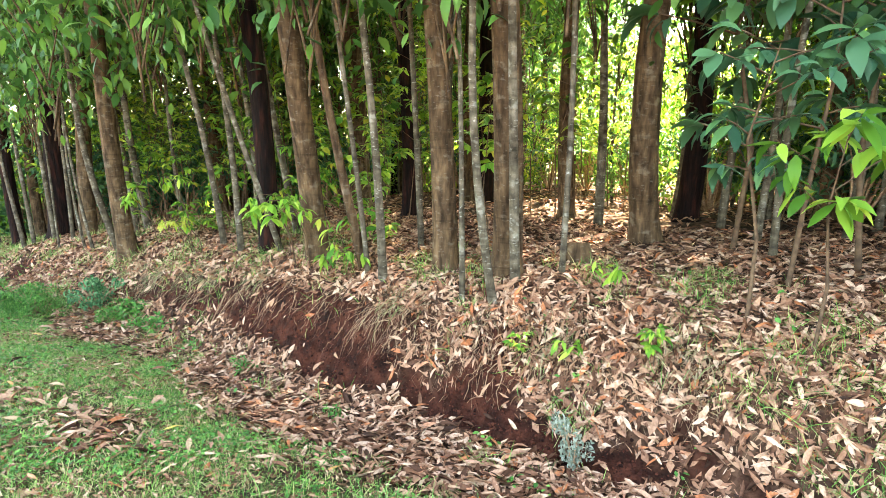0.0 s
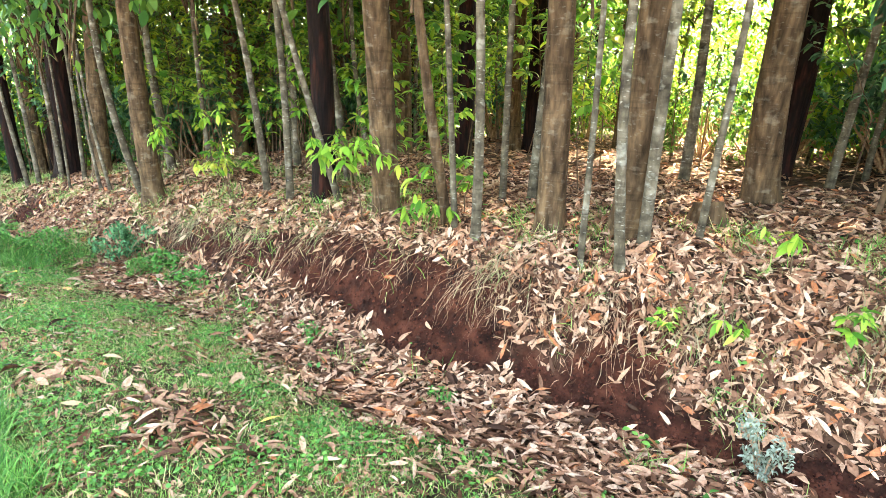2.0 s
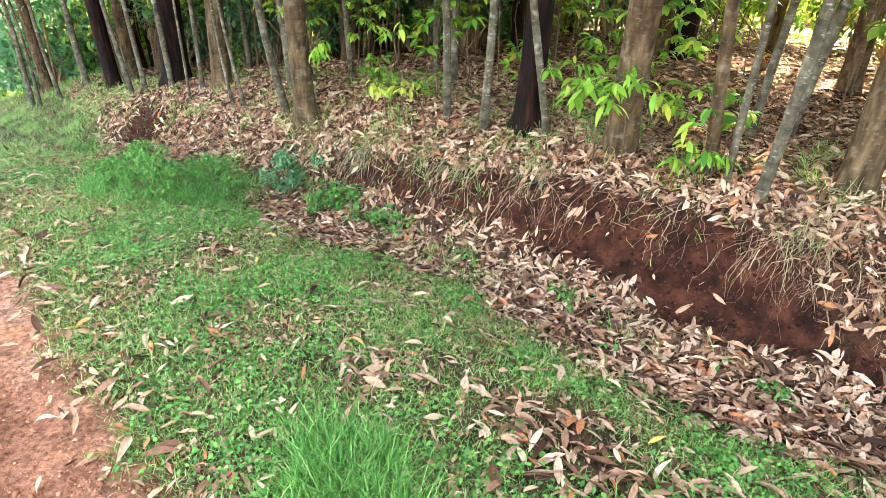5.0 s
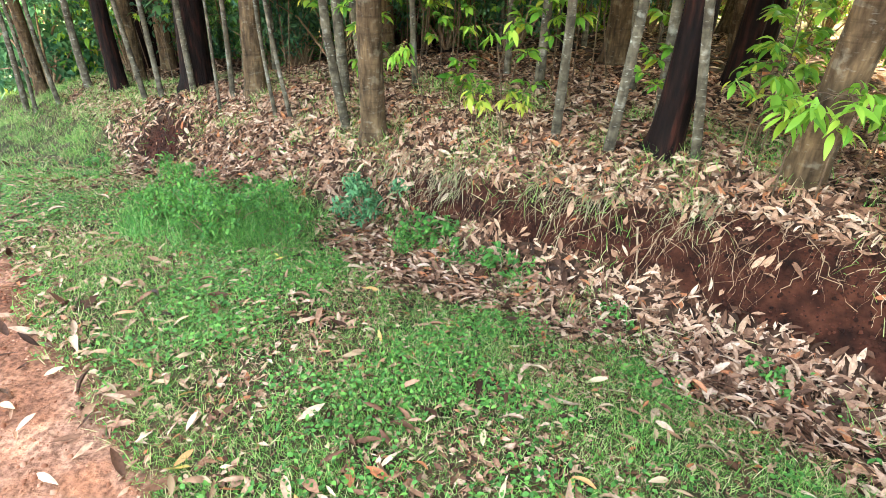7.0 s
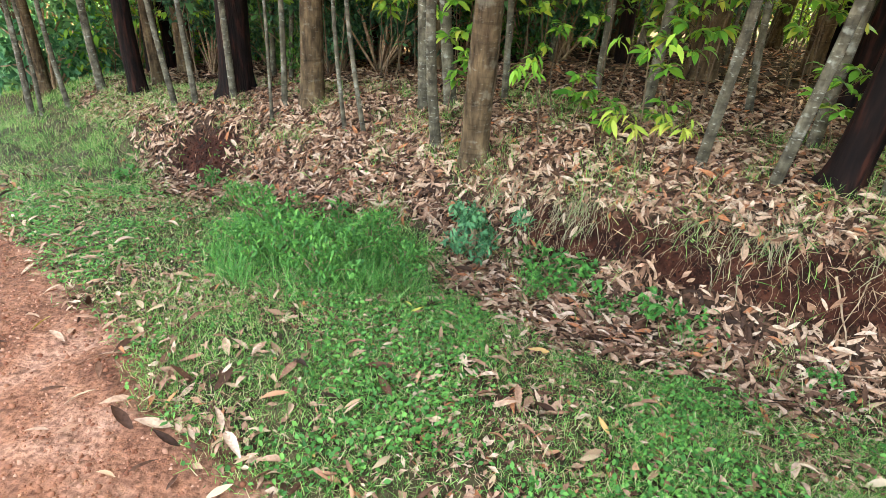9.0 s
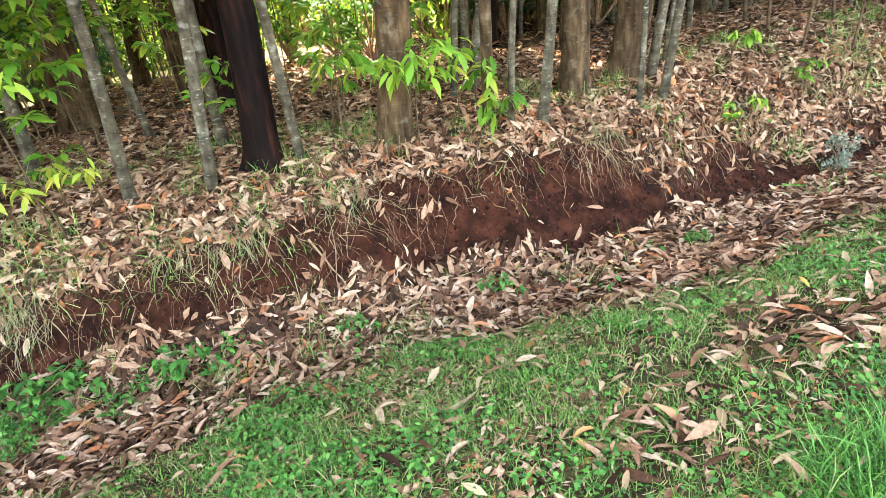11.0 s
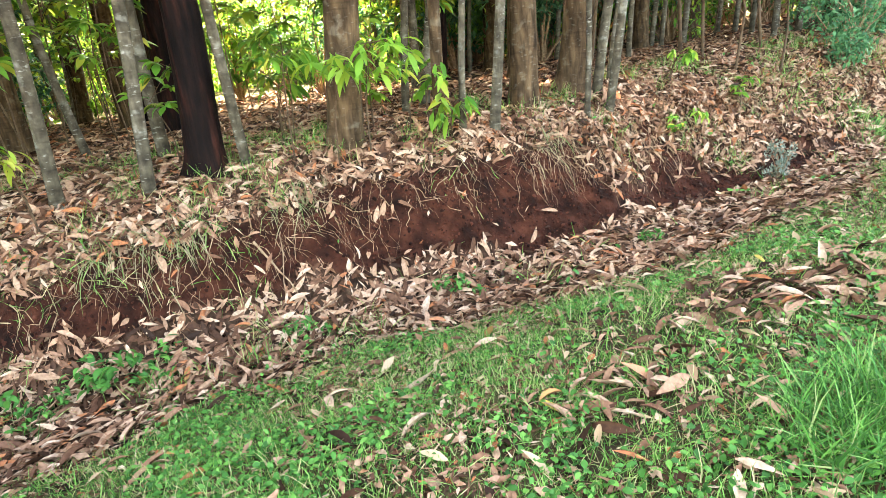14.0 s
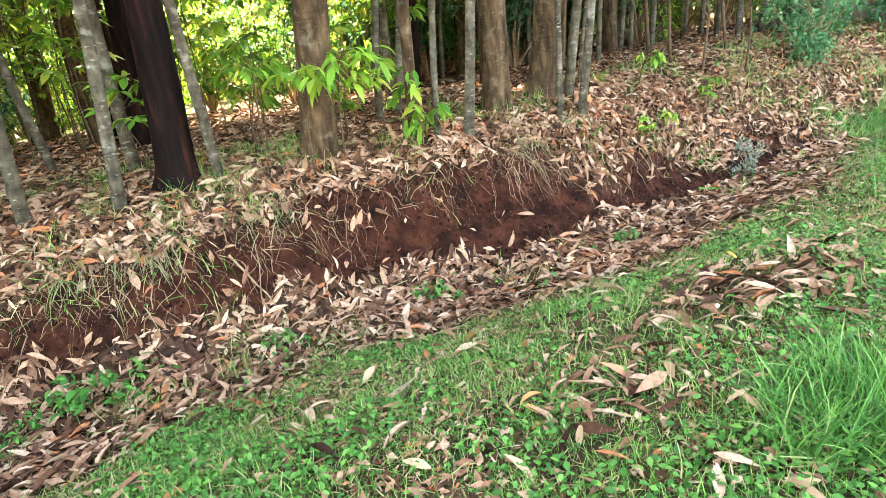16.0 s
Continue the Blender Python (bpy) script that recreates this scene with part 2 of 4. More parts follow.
def spread(leaves, which, turns, sizes, places):
    """Many copies of a few leaf shapes in one pair of arrays. turns: (N, 3, 3); sizes: (N,) or (N, 3)."""
    sizes = np.asarray(sizes, float)
    sizes = np.repeat(sizes[:, None], 3, 1) if sizes.ndim == 1 else sizes
    vs, fs, off = [], [], 0
    for k, (lv, lf) in enumerate(leaves):
        idx = np.where(which == k)[0]
        if not len(idx):
            continue
        v = np.einsum("nij,nkj->nki", turns[idx], lv[None] * sizes[idx][:, None, :]) + places[idx][:, None, :]
        f = lf[None] + (off + np.arange(len(idx)) * len(lv))[:, None, None]
        vs.append(v.reshape(-1, 3)), fs.append(f.reshape(-1, lf.shape[1]))
        off += len(idx) * len(lv)
    return np.concatenate(vs), np.concatenate(fs)


def turned(yaw, pitch, roll):
    """Turn matrices: roll about the leaf's length (x), then pitch, then yaw."""
    cy, sy, cp, sp, cr, sr = np.cos(yaw), np.sin(yaw), np.cos(pitch), np.sin(pitch), np.cos(roll), np.sin(roll)
    m = np.empty((len(yaw), 3, 3))
    m[:, 0, 0], m[:, 0, 1], m[:, 0, 2] = cy * cp, cy * sp * sr - sy * cr, cy * sp * cr + sy * sr
    m[:, 1, 0], m[:, 1, 1], m[:, 1, 2] = sy * cp, sy * sp * sr + cy * cr, sy * sp * cr - cy * sr
    m[:, 2, 0], m[:, 2, 1], m[:, 2, 2] = -sp, cp * sr, cp * cr
    return m


def leaf_shape(width, arch, fold, twist=0.0, stations=4):
    """A leaf one metre long along x, of quads: a pointed blade with a mid-rib, arched and folded."""
    xs = np.linspace(0, 1, stations + 1)
    half = width * 0.5 * np.sin(np.pi * np.clip(xs * 0.94 + 0.03, 0, 1) ** 0.85)
    vs = []
    for x, h in zip(xs, half):
        z = arch * 4 * x * (1 - x)
        a = twist * (x - 0.5)
        vs += [(x - 0.5, -h * math.cos(a), z + fold * h - h * math.sin(a)), (x - 0.5, 0, z), (x - 0.5, h * math.cos(a), z + fold * h + h * math.sin(a))]
    fs = []
    for i in range(stations):
        a = i * 3
        fs += [(a, a + 3, a + 4, a + 1), (a + 1, a + 4, a + 5, a + 2)]
    return np.array(vs), np.array(fs)


def blade_shape(bend, width=0.055):
    """A grass blade one metre high, of three quads, bending along x."""
    vs, fs = [], []
    for i, h in enumerate((0, 0.4, 0.75, 1.0)):
        w = width * (1, 0.85, 0.55, 0.08)[i] * 0.5
        vs += [(bend * h * h, -w, h * (1 - 0.25 * bend * h)), (bend * h * h, w, h * (1 - 0.25 * bend * h))]
    for i in range(3):
        fs.append((2 * i, 2 * i + 1, 2 * i + 3, 2 * i + 2))
    return np.array(vs), np.array(fs)


DRY_LEAVES = [leaf_shape(0.29, 0.05, 0.35, 0.5), leaf_shape(0.22, 0.12, -0.5, -0.9), leaf_shape(0.31, -0.05, 0.5, 1.0), leaf_shape(0.24, 0.09, 0.9, 0.3)]
SCRAPS = [leaf_shape(0.40, 0.06, 0.4, 0.6, 2), leaf_shape(0.16, 0.05, -0.4, -0.6, 2), leaf_shape(0.55, -0.05, 0.6, 1.0, 2), leaf_shape(0.10, 0.03, 0.5, 0.3, 2)]
GREEN_LEAVES = [leaf_shape(0.40, 0.12, 0.25), leaf_shape(0.34, 0.20, 0.3, 0.3), leaf_shape(0.46, 0.08, -0.15, -0.2)]
ROUND_LEAVES = [leaf_shape(0.7, 0.08, 0.2, 0, 3), leaf_shape(0.55, 0.05, 0.3, 0.2, 3)]
BLADES = [blade_shape(0.15), blade_shape(0.45), blade_shape(0.8), blade_shape(1.1)]


def part(name, me, parent, label=""):
    ob = new(name, me)
    ob.parent = parent
    return tagged(ob, label=label)


def stuff(name, arrays, mat, label, category):
    return tagged(new(name, mesh_of(name, *arrays, mat)), label, category, kind="stuff")


def tube(points, radii, sides=8, lumpy=0.0, seed=0, flare=None):
    """Arrays of a tapering round stem through the points; flare: root ridges at the foot."""
    r = np.random.default_rng(seed)
    pts, vs, fs = np.asarray(points, float), [], []
    ang = np.arange(sides) * 2 * np.pi / sides
    ph = r.random(4) * 6.28
    for i, (p, rad) in enumerate(zip(pts, radii)):
        d = pts[min(i + 1, len(pts) - 1)] - pts[max(i - 1, 0)]
        d = d / np.linalg.norm(d)
        side = np.cross(d, (0.31, 0.95, 0.05) if abs(d[2]) > 0.5 else (0, 0, 1))
        side /= np.linalg.norm(side)
        other = np.cross(d, side)
        k = 1 + lumpy * (np.sin(3 * ang + ph[0] + i * 0.7) * 0.6 + np.sin(5 * ang + ph[1] - i * 0.4) * 0.4)
        if flare is not None:
            k = k + flare[i] * (0.55 + 0.45 * np.sin(4 * ang + ph[2]) + 0.3 * np.sin(7 * ang + ph[3]))
        vs.append(p + rad * k[:, None] * (np.cos(ang)[:, None] * side + np.sin(ang)[:, None] * other))
    for i in range(len(pts) - 1):
        for j in range(sides):
            a, b = i * sides + j, i * sides + (j + 1) % sides
            fs.append((a, b, b + sides, a + sides))
    return np.concatenate(vs), np.array(fs)


def joined(parts):
    vs, fs, off = [], [], 0
    for v, f in parts:
        vs.append(v), fs.append(f + off)
        off += len(v)
    return np.concatenate(vs), np.concatenate(fs)


# ---- the ground: one sheet to the horizon ----
def steps(*runs):
    return np.unique(np.round(np.concatenate([np.arange(a, b, d) for a, b, d in runs]), 4))


SS = steps((-400, -60, 40), (-60, -12, 4), (-12, -3, 0.5), (-3, -1, 0.07), (-1, 9, 0.045), (9, 13, 0.07), (13, 20, 0.2), (20, 60, 2), (60, 441, 40))
NN = steps((-400, -60, 40), (-60, -8, 4), (-8, -1.2, 0.3), (-1.2, 2.6, 0.06), (2.6, 4.0, 0.025), (4.0, 4.2, 0.05), (4.2, 8, 0.12), (8, 20, 0.6), (20, 60, 4), (60, 441, 40))
gs, gn = np.meshgrid(SS, NN, indexing="ij")
gv = at(gs.ravel(), gn.ravel())
ni, nj = len(SS), len(NN)
ii, jj = np.meshgrid(np.arange(ni - 1), np.arange(nj - 1), indexing="ij")
a0 = (ii * nj + jj).ravel()
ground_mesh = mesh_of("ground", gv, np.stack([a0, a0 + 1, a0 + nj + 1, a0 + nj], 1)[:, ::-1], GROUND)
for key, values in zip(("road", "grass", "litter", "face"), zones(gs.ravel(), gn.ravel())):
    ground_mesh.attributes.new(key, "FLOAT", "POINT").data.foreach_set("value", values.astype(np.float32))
ground = tagged(new("ground", ground_mesh), "red earth road, grassy verge, cut bank and wood floor", "ground", kind="structure")


def normal_turns(s, n, yaw, pitch, roll):
    """Turns that lay things on the slope of the ground."""
    e = 0.04
    dzs, dzn = (terrain(s + e, n) - terrain(s - e, n)) / (2 * e), (terrain(s, n + e) - terrain(s, n - e)) / (2 * e)
    A, I = np.array(AHEAD), np.array(INTO)
    nz = np.stack([-(A[0] * dzs + I[0] * dzn), -(A[1] * dzs + I[1] * dzn), np.ones_like(dzs)], -1)
    nz /= np.linalg.norm(nz, axis=1)[:, None]
    x = np.cross(np.tile([0.0, 1.0, 0.0], (len(nz), 1)), nz)
    x /= np.linalg.norm(x, axis=1)[:, None]
    y = np.cross(nz, x)
    return np.stack([x, y, nz], -1) @ turned(yaw, pitch, roll)


def sown(count, s0, s1, n0, n1, chance):
    s, n = rng.uniform(s0, s1, count), rng.uniform(n0, n1, count)
    keep = rng.random(count) < chance(s, n)
    return s[keep], n[keep]


def lay_leaves(s, n, size, lift, tumble, shapes=DRY_LEAVES):
    k = len(s)
    turns = normal_turns(s, n, rng.uniform(0, 6.283, k), rng.normal(0, tumble, k), rng.normal(0, tumble * 1.3, k))
    return spread(shapes, rng.integers(0, 4, k), turns, size, at(s, n, 0) + np.stack([0 * s, 0 * s, lift], -1))


def litter_chance(s, n):
    road, grass, litter, face = zones(s, n)
    return clip01(litter * (1 - 0.985 * face) * (0.8 + 0.9 * rough(s, n, 0.5)))


ls, ln = sown(150000, -3, 17, 1.0, 7.5, lambda s, n: litter_chance(s, n) * np.where(n > 5.5, 0.55, 1))
k = len(ls)
stuff("leaf_litter", lay_leaves(ls, ln, 0.055 + 0.125 * rng.beta(1.6, 2.4, k), rng.uniform(0.004, 0.04, k), 0.34), LITTER, "thick pinkish tan litter of long dry leaves on the bank", "leaf litter")
ls, ln = sown(14000, -16, 22, 7.0, 15, lambda s, n: np.full(len(s), 0.9))
k = len(ls)
stuff("leaf_litter", lay_leaves(ls, ln, rng.uniform(0.10, 0.2, k), rng.uniform(0.01, 0.05, k), 0.25), LITTER, "dry leaf litter deeper in the wood", "leaf litter")
ls, ln = sown(15000, -3, 15, -2.0, 2.6, lambda s, n: 0.05 + 0.45 * np.exp(-((n - road_edge(s)) / 0.25) ** 2) + 0.28 * (zones(s, n)[1] > 0.3) * clip01(0.25 + 3 * rough(s, n, 0.4) + 0.5 * clip01(1 - np.abs(n - litter_edge(s) + 0.3) / 0.5)))
k = len(ls)
stuff("fallen_leaves", lay_leaves(ls, ln, 0.05 + 0.13 * rng.beta(1.6, 2.4, k), rng.uniform(0.01, 0.04, k), 0.3), LITTER, "scattered dry leaves on grass and road edge", "dry leaves")

fs_, fn_ = sown(105000, -2, 12, -0.5, 2.7, lambda s, n: zones(s, n)[1] * clip01(0.6 + 1.8 * rough(s, n, 0.45)))
k = len(fs_)
stuff("leaf_scraps", lay_leaves(fs_, fn_, rng.uniform(0.015, 0.06, k), rng.uniform(0.004, 0.025, k), 0.35, SCRAPS), LITTER, "scraps of dry leaf among the grass", "dry leaves")

fs_, fn_ = sown(90000, -2, 12, 1.6, 5.0, lambda s, n: clip01(litter_chance(s, n) * 1.1))
k = len(fs_)
stuff("leaf_scraps", lay_leaves(fs_, fn_, rng.uniform(0.03, 0.10, k), rng.uniform(0.002, 0.03, k), 0.4, SCRAPS), LITTER, "broken bits of dry leaf in the litter", "dry leaves")

# ---- grass on the verge ----


def grow(count, s0, s1, n0, n1, chance, lo, hi, lean=0.35, wide=1.0):
    s, n = sown(count, s0, s1, n0, n1, chance)
    k = len(s)
    return spread(BLADES, rng.integers(0, 4, k), turned(rng.uniform(0, 6.283, k), rng.normal(0, lean, k), rng.normal(0, lean, k)),
                  np.stack([h := rng.uniform(lo, hi, k), wide * np.sqrt(h * 0.06) * rng.uniform(0.7, 1.5, k), h], -1), at(s, n, -0.004))


stuff("verge_grass", grow(300000, -3, 12.5, -0.7, 3.5, lambda s, n: clip01(zones(s, n)[1] ** 1.5 * (0.75 + 1.4 * rough(s, n, 0.4))), 0.02, 0.08, 0.6, 0.95), GRASS, "short bright green grass on the verge", "grass")
stuff("verge_grass", grow(190000, 2.4, 8.8, -0.2, 2.6, lambda s, n: clip01(zones(s, n)[1] ** 1.3 * (0.7 + 1.8 * rough(s, n, 0.25))), 0.02, 0.06, 0.7, 1.0), GRASS, "dense short green grass on the verge", "grass")
stuff("verge_grass", grow(60000, 12, 32, -0.7, 9, lambda s, n: zones(s, n)[1], 0.06, 0.16), GRASS, "green grass further along the verge", "grass")
tuft = lambda s, n: np.maximum(np.maximum(spot(s, n, 3.95, 0.47, 0.54, 0.27), spot(s, n, 8.4, 1.95, 0.9, 0.7) * 0.85), np.maximum(spot(s, n, 1.0, 1.7, 1.2, 0.4) * 0.5, spot(s, n, -1.2, 3.1, 1.2, 0.4) * 0.8))
stuff("tall_grass", grow(150000, -3, 10, -0.1, 3.6, lambda s, n: clip01(tuft(s, n) * 1.3 - 0.25), 0.08, 0.24, 0.4, 0.7), TUFT, "tufts of tall green grass on the verge", "grass")

stuff("tall_grass", grow(34000, 3.0, 5.0, -0.1, 1.3, lambda s, n: clip01(spot(s, n, 3.95, 0.47, 0.56, 0.28) * 1.3 - 0.35), 0.06, 0.22, 0.5, 0.8), TUFT, "dense clump of tall green grass beside the road", "grass")
stuff("tall_grass", grow(34000, 7.4, 9.6, 1.2, 2.7, lambda s, n: clip01(spot(s, n, 8.4, 1.95, 0.9, 0.7) * 1.2 - 0.25), 0.06, 0.17, 0.45, 0.8), TUFT, "dense patch of tall green grass on the verge", "grass")

# ---- trees ----


def crown_arrays(seed, count, spread_r, low, high, leaf):
    """Leaf sprays round limbs, as a sparse uneven crown."""
    r = np.random.default_rng(seed)
    tips = []
    for _ in range(26):
        h = r.uniform(low, high)
        w = spread_r * math.sin(math.pi * min(1, max(0.12, (high + 0.6 - h) / (high - low + 0.8)))) ** 0.7
        a = r.uniform(0, 6.283)
        q = w * r.uniform(0.35, 1.0)
        tips.append((q * math.cos(a), q * math.sin(a), h))
    tips = np.array(tips)
    c = tips[r.integers(0, len(tips), count)]
    pl = c + r.normal(0, 1, (count, 3)) * np.array([0.5, 0.5, 0.38])
    turns = turned(r.uniform(0, 6.283, count), r.uniform(0.2, 1.5, count), r.normal(0, 0.6, count))
    return spread(GREEN_LEAVES, r.integers(0, 3, count), turns, r.uniform(0.6, 1.3, count) * leaf, pl), tips


def make_crown(seed, count, spread_r, low, high, leaf, limb=0.045):
    (v, f), tips = crown_arrays(seed, count, spread_r, low, high, leaf)
    limbs = [tube([(0, 0, max(0.5, t[2] - 0.9 - 0.25 * np.hypot(t[0], t[1]))), (t[0] * 0.5, t[1] * 0.5, t[2] - 0.35), tuple(t)], (limb, limb * 0.65, 0.006), 5) for t in tips[:16]]
    return mesh_of("crown", v, f, CROWN), mesh_of("branchwork", *joined(limbs), BROWN)


CROWNS = [make_crown(i, 3000, 2.0, 4.2 + 0.4 * i, 10.5 + 0.4 * i, 0.27) for i in range(4)]
THIN_CROWNS = [make_crown(10 + i, 850, 0.9, 2.5, 6.4, 0.17, 0.013) for i in range(4)]
LABELS = {"brown": "tall tree with rough brown bark on the bank", "pale": "slender tree with pale lichen-spotted bark", "dark": "tree with wet-looking black and red bark"}
BARKS = {"brown": BROWN, "pale": PALE, "dark": DARK}
tree_count = 0


def tree(kind, s, n, thick, lean_s=0.0, lean_n=-0.04, sides=14, height=None, crown=True):
    """A tree whose foot is at s, n; thick: its width at knee height."""
    global tree_count
    tree_count += 1
    r = np.random.default_rng(100 + tree_count)
    big = thick > 0.17
    top = height or (r.uniform(10, 12.5) if big else r.uniform(5.8, 7.0))
    hs = np.concatenate([[-0.25, 0.0, 0.07, 0.16, 0.32, 0.6], np.linspace(1.0, top, 14)])
    lean = np.array(AHEAD) * lean_s + np.array(INTO) * lean_n
    bend = r.normal(0, 0.035 if big else 0.045, 2)
    pts = [np.array([lean[0] * h + bend[0] * math.sin(h * 1.1), lean[1] * h + bend[1] * math.sin(h * 1.1 + 1), h]) for h in hs]
    radii = [thick / 2 * max(0.12, 1 - max(h, 0) / (top * 1.08)) for h in hs]
    fl = [max(0, 0.45 * math.exp(-max(h, 0) / (0.10 if big else 0.05))) * (1.0 if big else 0.5) for h in hs]
    root = tagged(new("tree"), LABELS[kind], "tree", "trees of the wood")
    root.location = at(s, n)
    part("trunk", mesh_of("trunk", *tube(pts, radii, sides, 0.035, tree_count, fl), BARKS[kind]), root)
    if crown:
        leaves, limbs = (CROWNS if big else THIN_CROWNS)[tree_count % 4]
        for nm, me in (("crown", leaves), ("branchwork", limbs)):
            ob = tagged(part(nm, me, root), kind="stuff")
            ob.location = (lean[0] * top * 0.65, lean[1] * top * 0.65, 0)
            ob.rotation_euler = (0, 0, r.uniform(0, 6.283))
    return root


# beside the road, in the order in which one walks past them
tree("brown", 1.78, 6.09, 0.31, -0.015, -0.09)
tree("dark", 1.93, 8.27, 0.33, -0.015, -0.09)
tree("brown", 3.5, 7.8, 0.25, -0.015, -0.09)
tree("pale", 2.77, 7.2, 0.13, -0.005, -0.09)
tree("dark", 5.74, 6.81, 0.27, -0.035, -0.09)
tree("brown", 7.4, 7.37, 0.4, -0.0233, -0.0733)
tree("brown", 6.37, 9.4, 0.28, -0.035, -0.09)
tree("pale", 3.78, 4.74, 0.0723, -0.06, -0.14)
tree("pale", 6.5, 4.03, 0.085, -0.047, -0.2)
tree("pale", 3.69, 3.83, 0.0553, -0.01, -0.15)
tree("brown", 3.86, 3.95, 0.1, 0.03, -0.2)
tree("pale", 3.48, 3.83, 0.085, -0.029, -0.144)
tree("brown", 2.98, 4.15, 0.235, 0.014, -0.077)
tree("pale", 2.58, 3.86, 0.05, 0, -0.05)
tree("pale", 2.3, 3.9, 0.075, -0.042, -0.18)
tree("pale", 2.2, 4.1, 0.09, -0.048, -0.17)
tree("brown", 2.42, 4.32, 0.27, -0.042, -0.16)
tree("brown", 4.62, 4, 0.255, -0.062, -0.17)
tree("dark", 5.61, 4.1, 0.25, -0.015, -0.072)
tree("pale", 5.97, 3.93, 0.085, -0.069, -0.12)
tree("pale", 5.85, 4.7, 0.1, -0.032, -0.2)
tree("pale", 5.33, 4.05, 0.072, 0.05, -0.3)
tree("pale", 3.55, 4.9, 0.0978, -0.13, -0.15)
tree("brown", 8.3, 3.63, 0.25, -0.088, -0.098)
tree("pale", 8.75, 3.67, 0.1, -0.15, -0.2)
tree("pale", 9.25, 4.1, 0.132, 0.04, -0.05)
tree("pale", 9.02, 4.25, 0.132, 0.03, -0.05)
tree("pale", 9.94, 3.66, 0.0467, 0, -0.04)
tree("pale", 9.68, 3.67, 0.051, 0.05, -0.06)
tree("pale", 11.19, 3.7, 0.0425, 0, -0.04)
tree("pale", 11.25, 3.95, 0.0723, 0, -0.04)
tree("brown", 10.95, 4.13, 0.28, 0.018, 0.03)
tree("dark", 12.6, 4.25, 0.45, -0.02, 0)
tree("pale", 12.37, 4, 0.0935, 0, -0.04)
tree("pale", 13.06, 3.87, 0.085, 0.05, -0.05)
tree("pale", 13.51, 3.79, 0.0892, 0.05, -0.05)
tree("dark", 15.38, 4.28, 0.29, 0, -0.04)
tree("pale", 16.25, 4.1, 0.145, 0, -0.04)
tree("pale", 16.53, 3.6, 0.0892, 0, -0.04)
tree("pale", 17.29, 3.3, 0.111, 0, -0.04)
tree("pale", 16.91, 3.3, 0.0739, 0, -0.04)
tree("pale", 6.51, 5.74, 0.076, 0.015, -0.11)
tree("pale", 7.32, 5.13, 0.11, 0.0143, -0.0867)
tree("pale", 8.6, 4.6, 0.0706, 0, -0.04)
tree("pale", 8.09, 5.71, 0.09, -0.00321, -0.0446)
tree("dark", 6.1, 9.6, 0.38, -0.035, -0.09)
# a twig of the slender tree that hangs out over the verge
low_tree = tree("pale", 1.9, 4.35, 0.055, -0.05, -0.13)
# guessed trees; those past n 10 are added to keep sun off the litter
for s, n, thick in ((-1.2, 7.2, 0.26), (-3.0, 8.0, 0.3), (0.4, 9.3, 0.28), (-1.0, 10.5, 0.3), (-4.5, 6.5, 0.25), (-6.0, 9.0, 0.3), (1.0, 11.8, 0.3), (-2.6, 12.2, 0.27), (-0.4, 13.5, 0.3), (-1.8, 14.5, 0.3), (-4.0, 14.0, 0.3), (0.8, 14.2, 0.26), (5.2, 11.5, 0.2)):
    tree("brown", s, n, thick)
for s, n, thick in ((-2.4, 6.2, 0.08), (-1.6, 6.8, 0.1), (-0.7, 6.3, 0.07), (0.1, 7.0, 0.09), (0.8, 6.6, 0.08), (1.3, 7.4, 0.1), (-0.2, 8.1, 0.09), (-1.9, 8.6, 0.1), (1.0, 8.9, 0.08), (2.3, 8.9, 0.09), (-3.2, 7.2, 0.09), (0.5, 5.6, 0.07)):
    tree("pale", s, n, thick, -0.03, -0.08, 10)
for s, n in ((18.2, 3.9), (19.4, 4.2), (20.8, 4.7), (22.5, 5.3), (24.5, 6.0)):
    tree("brown", s, n, 0.24)
# deeper in the wood
wr = np.random.default_rng(21)
placed = 0
while placed < 150:
    s, n = (wr.uniform(-16, 19), wr.uniform(4.8, 13)) if placed < 90 else (wr.uniform(6.5, 19), wr.uniform(6, 22))
    if (n < 8 and 0 < s < 11) or (n > 10.5 and 2.2 < s < 7):
        continue
    thin = wr.random() < (0.8 if s < 9 else 0.62)
    tree("pale" if thin else ("brown" if wr.random() < 0.6 else "dark"), s, n, wr.uniform(0.05, 0.12) if thin else wr.uniform(0.2, 0.34),
         wr.normal(-0.02, 0.04), wr.normal(-0.06, 0.04), 8)
    placed += 1


# ---- saplings, shrubs and herbs ----
def spray(r, base, out, count, leaf, droop):
    """Leaves along one twig, hanging to both sides of it. Returns turns, sizes, places."""
    base, out = np.asarray(base, float), np.asarray(out, float)
    u = np.linspace(0.35, 1, count)
    pl = base + out * u[:, None] + np.stack([0 * u, 0 * u, -droop * u * u * 0.4], -1)
    yaw0 = math.atan2(out[1], out[0])
    side = np.where(np.arange(count) % 2 == 0, 1, -1)
    yaw = yaw0 + side * r.uniform(0.3, 1.5, count) * (1 - 0.7 * (u > 0.95))
    pitch = r.uniform(0.2, 1.0, count) * droop + 0.05
    size = leaf * r.uniform(0.75, 1.2, count)
    m = turned(yaw, pitch, r.normal(0, 0.25, count))
    return m, size, pl + m[:, :, 0] * (size * 0.5)[:, None]


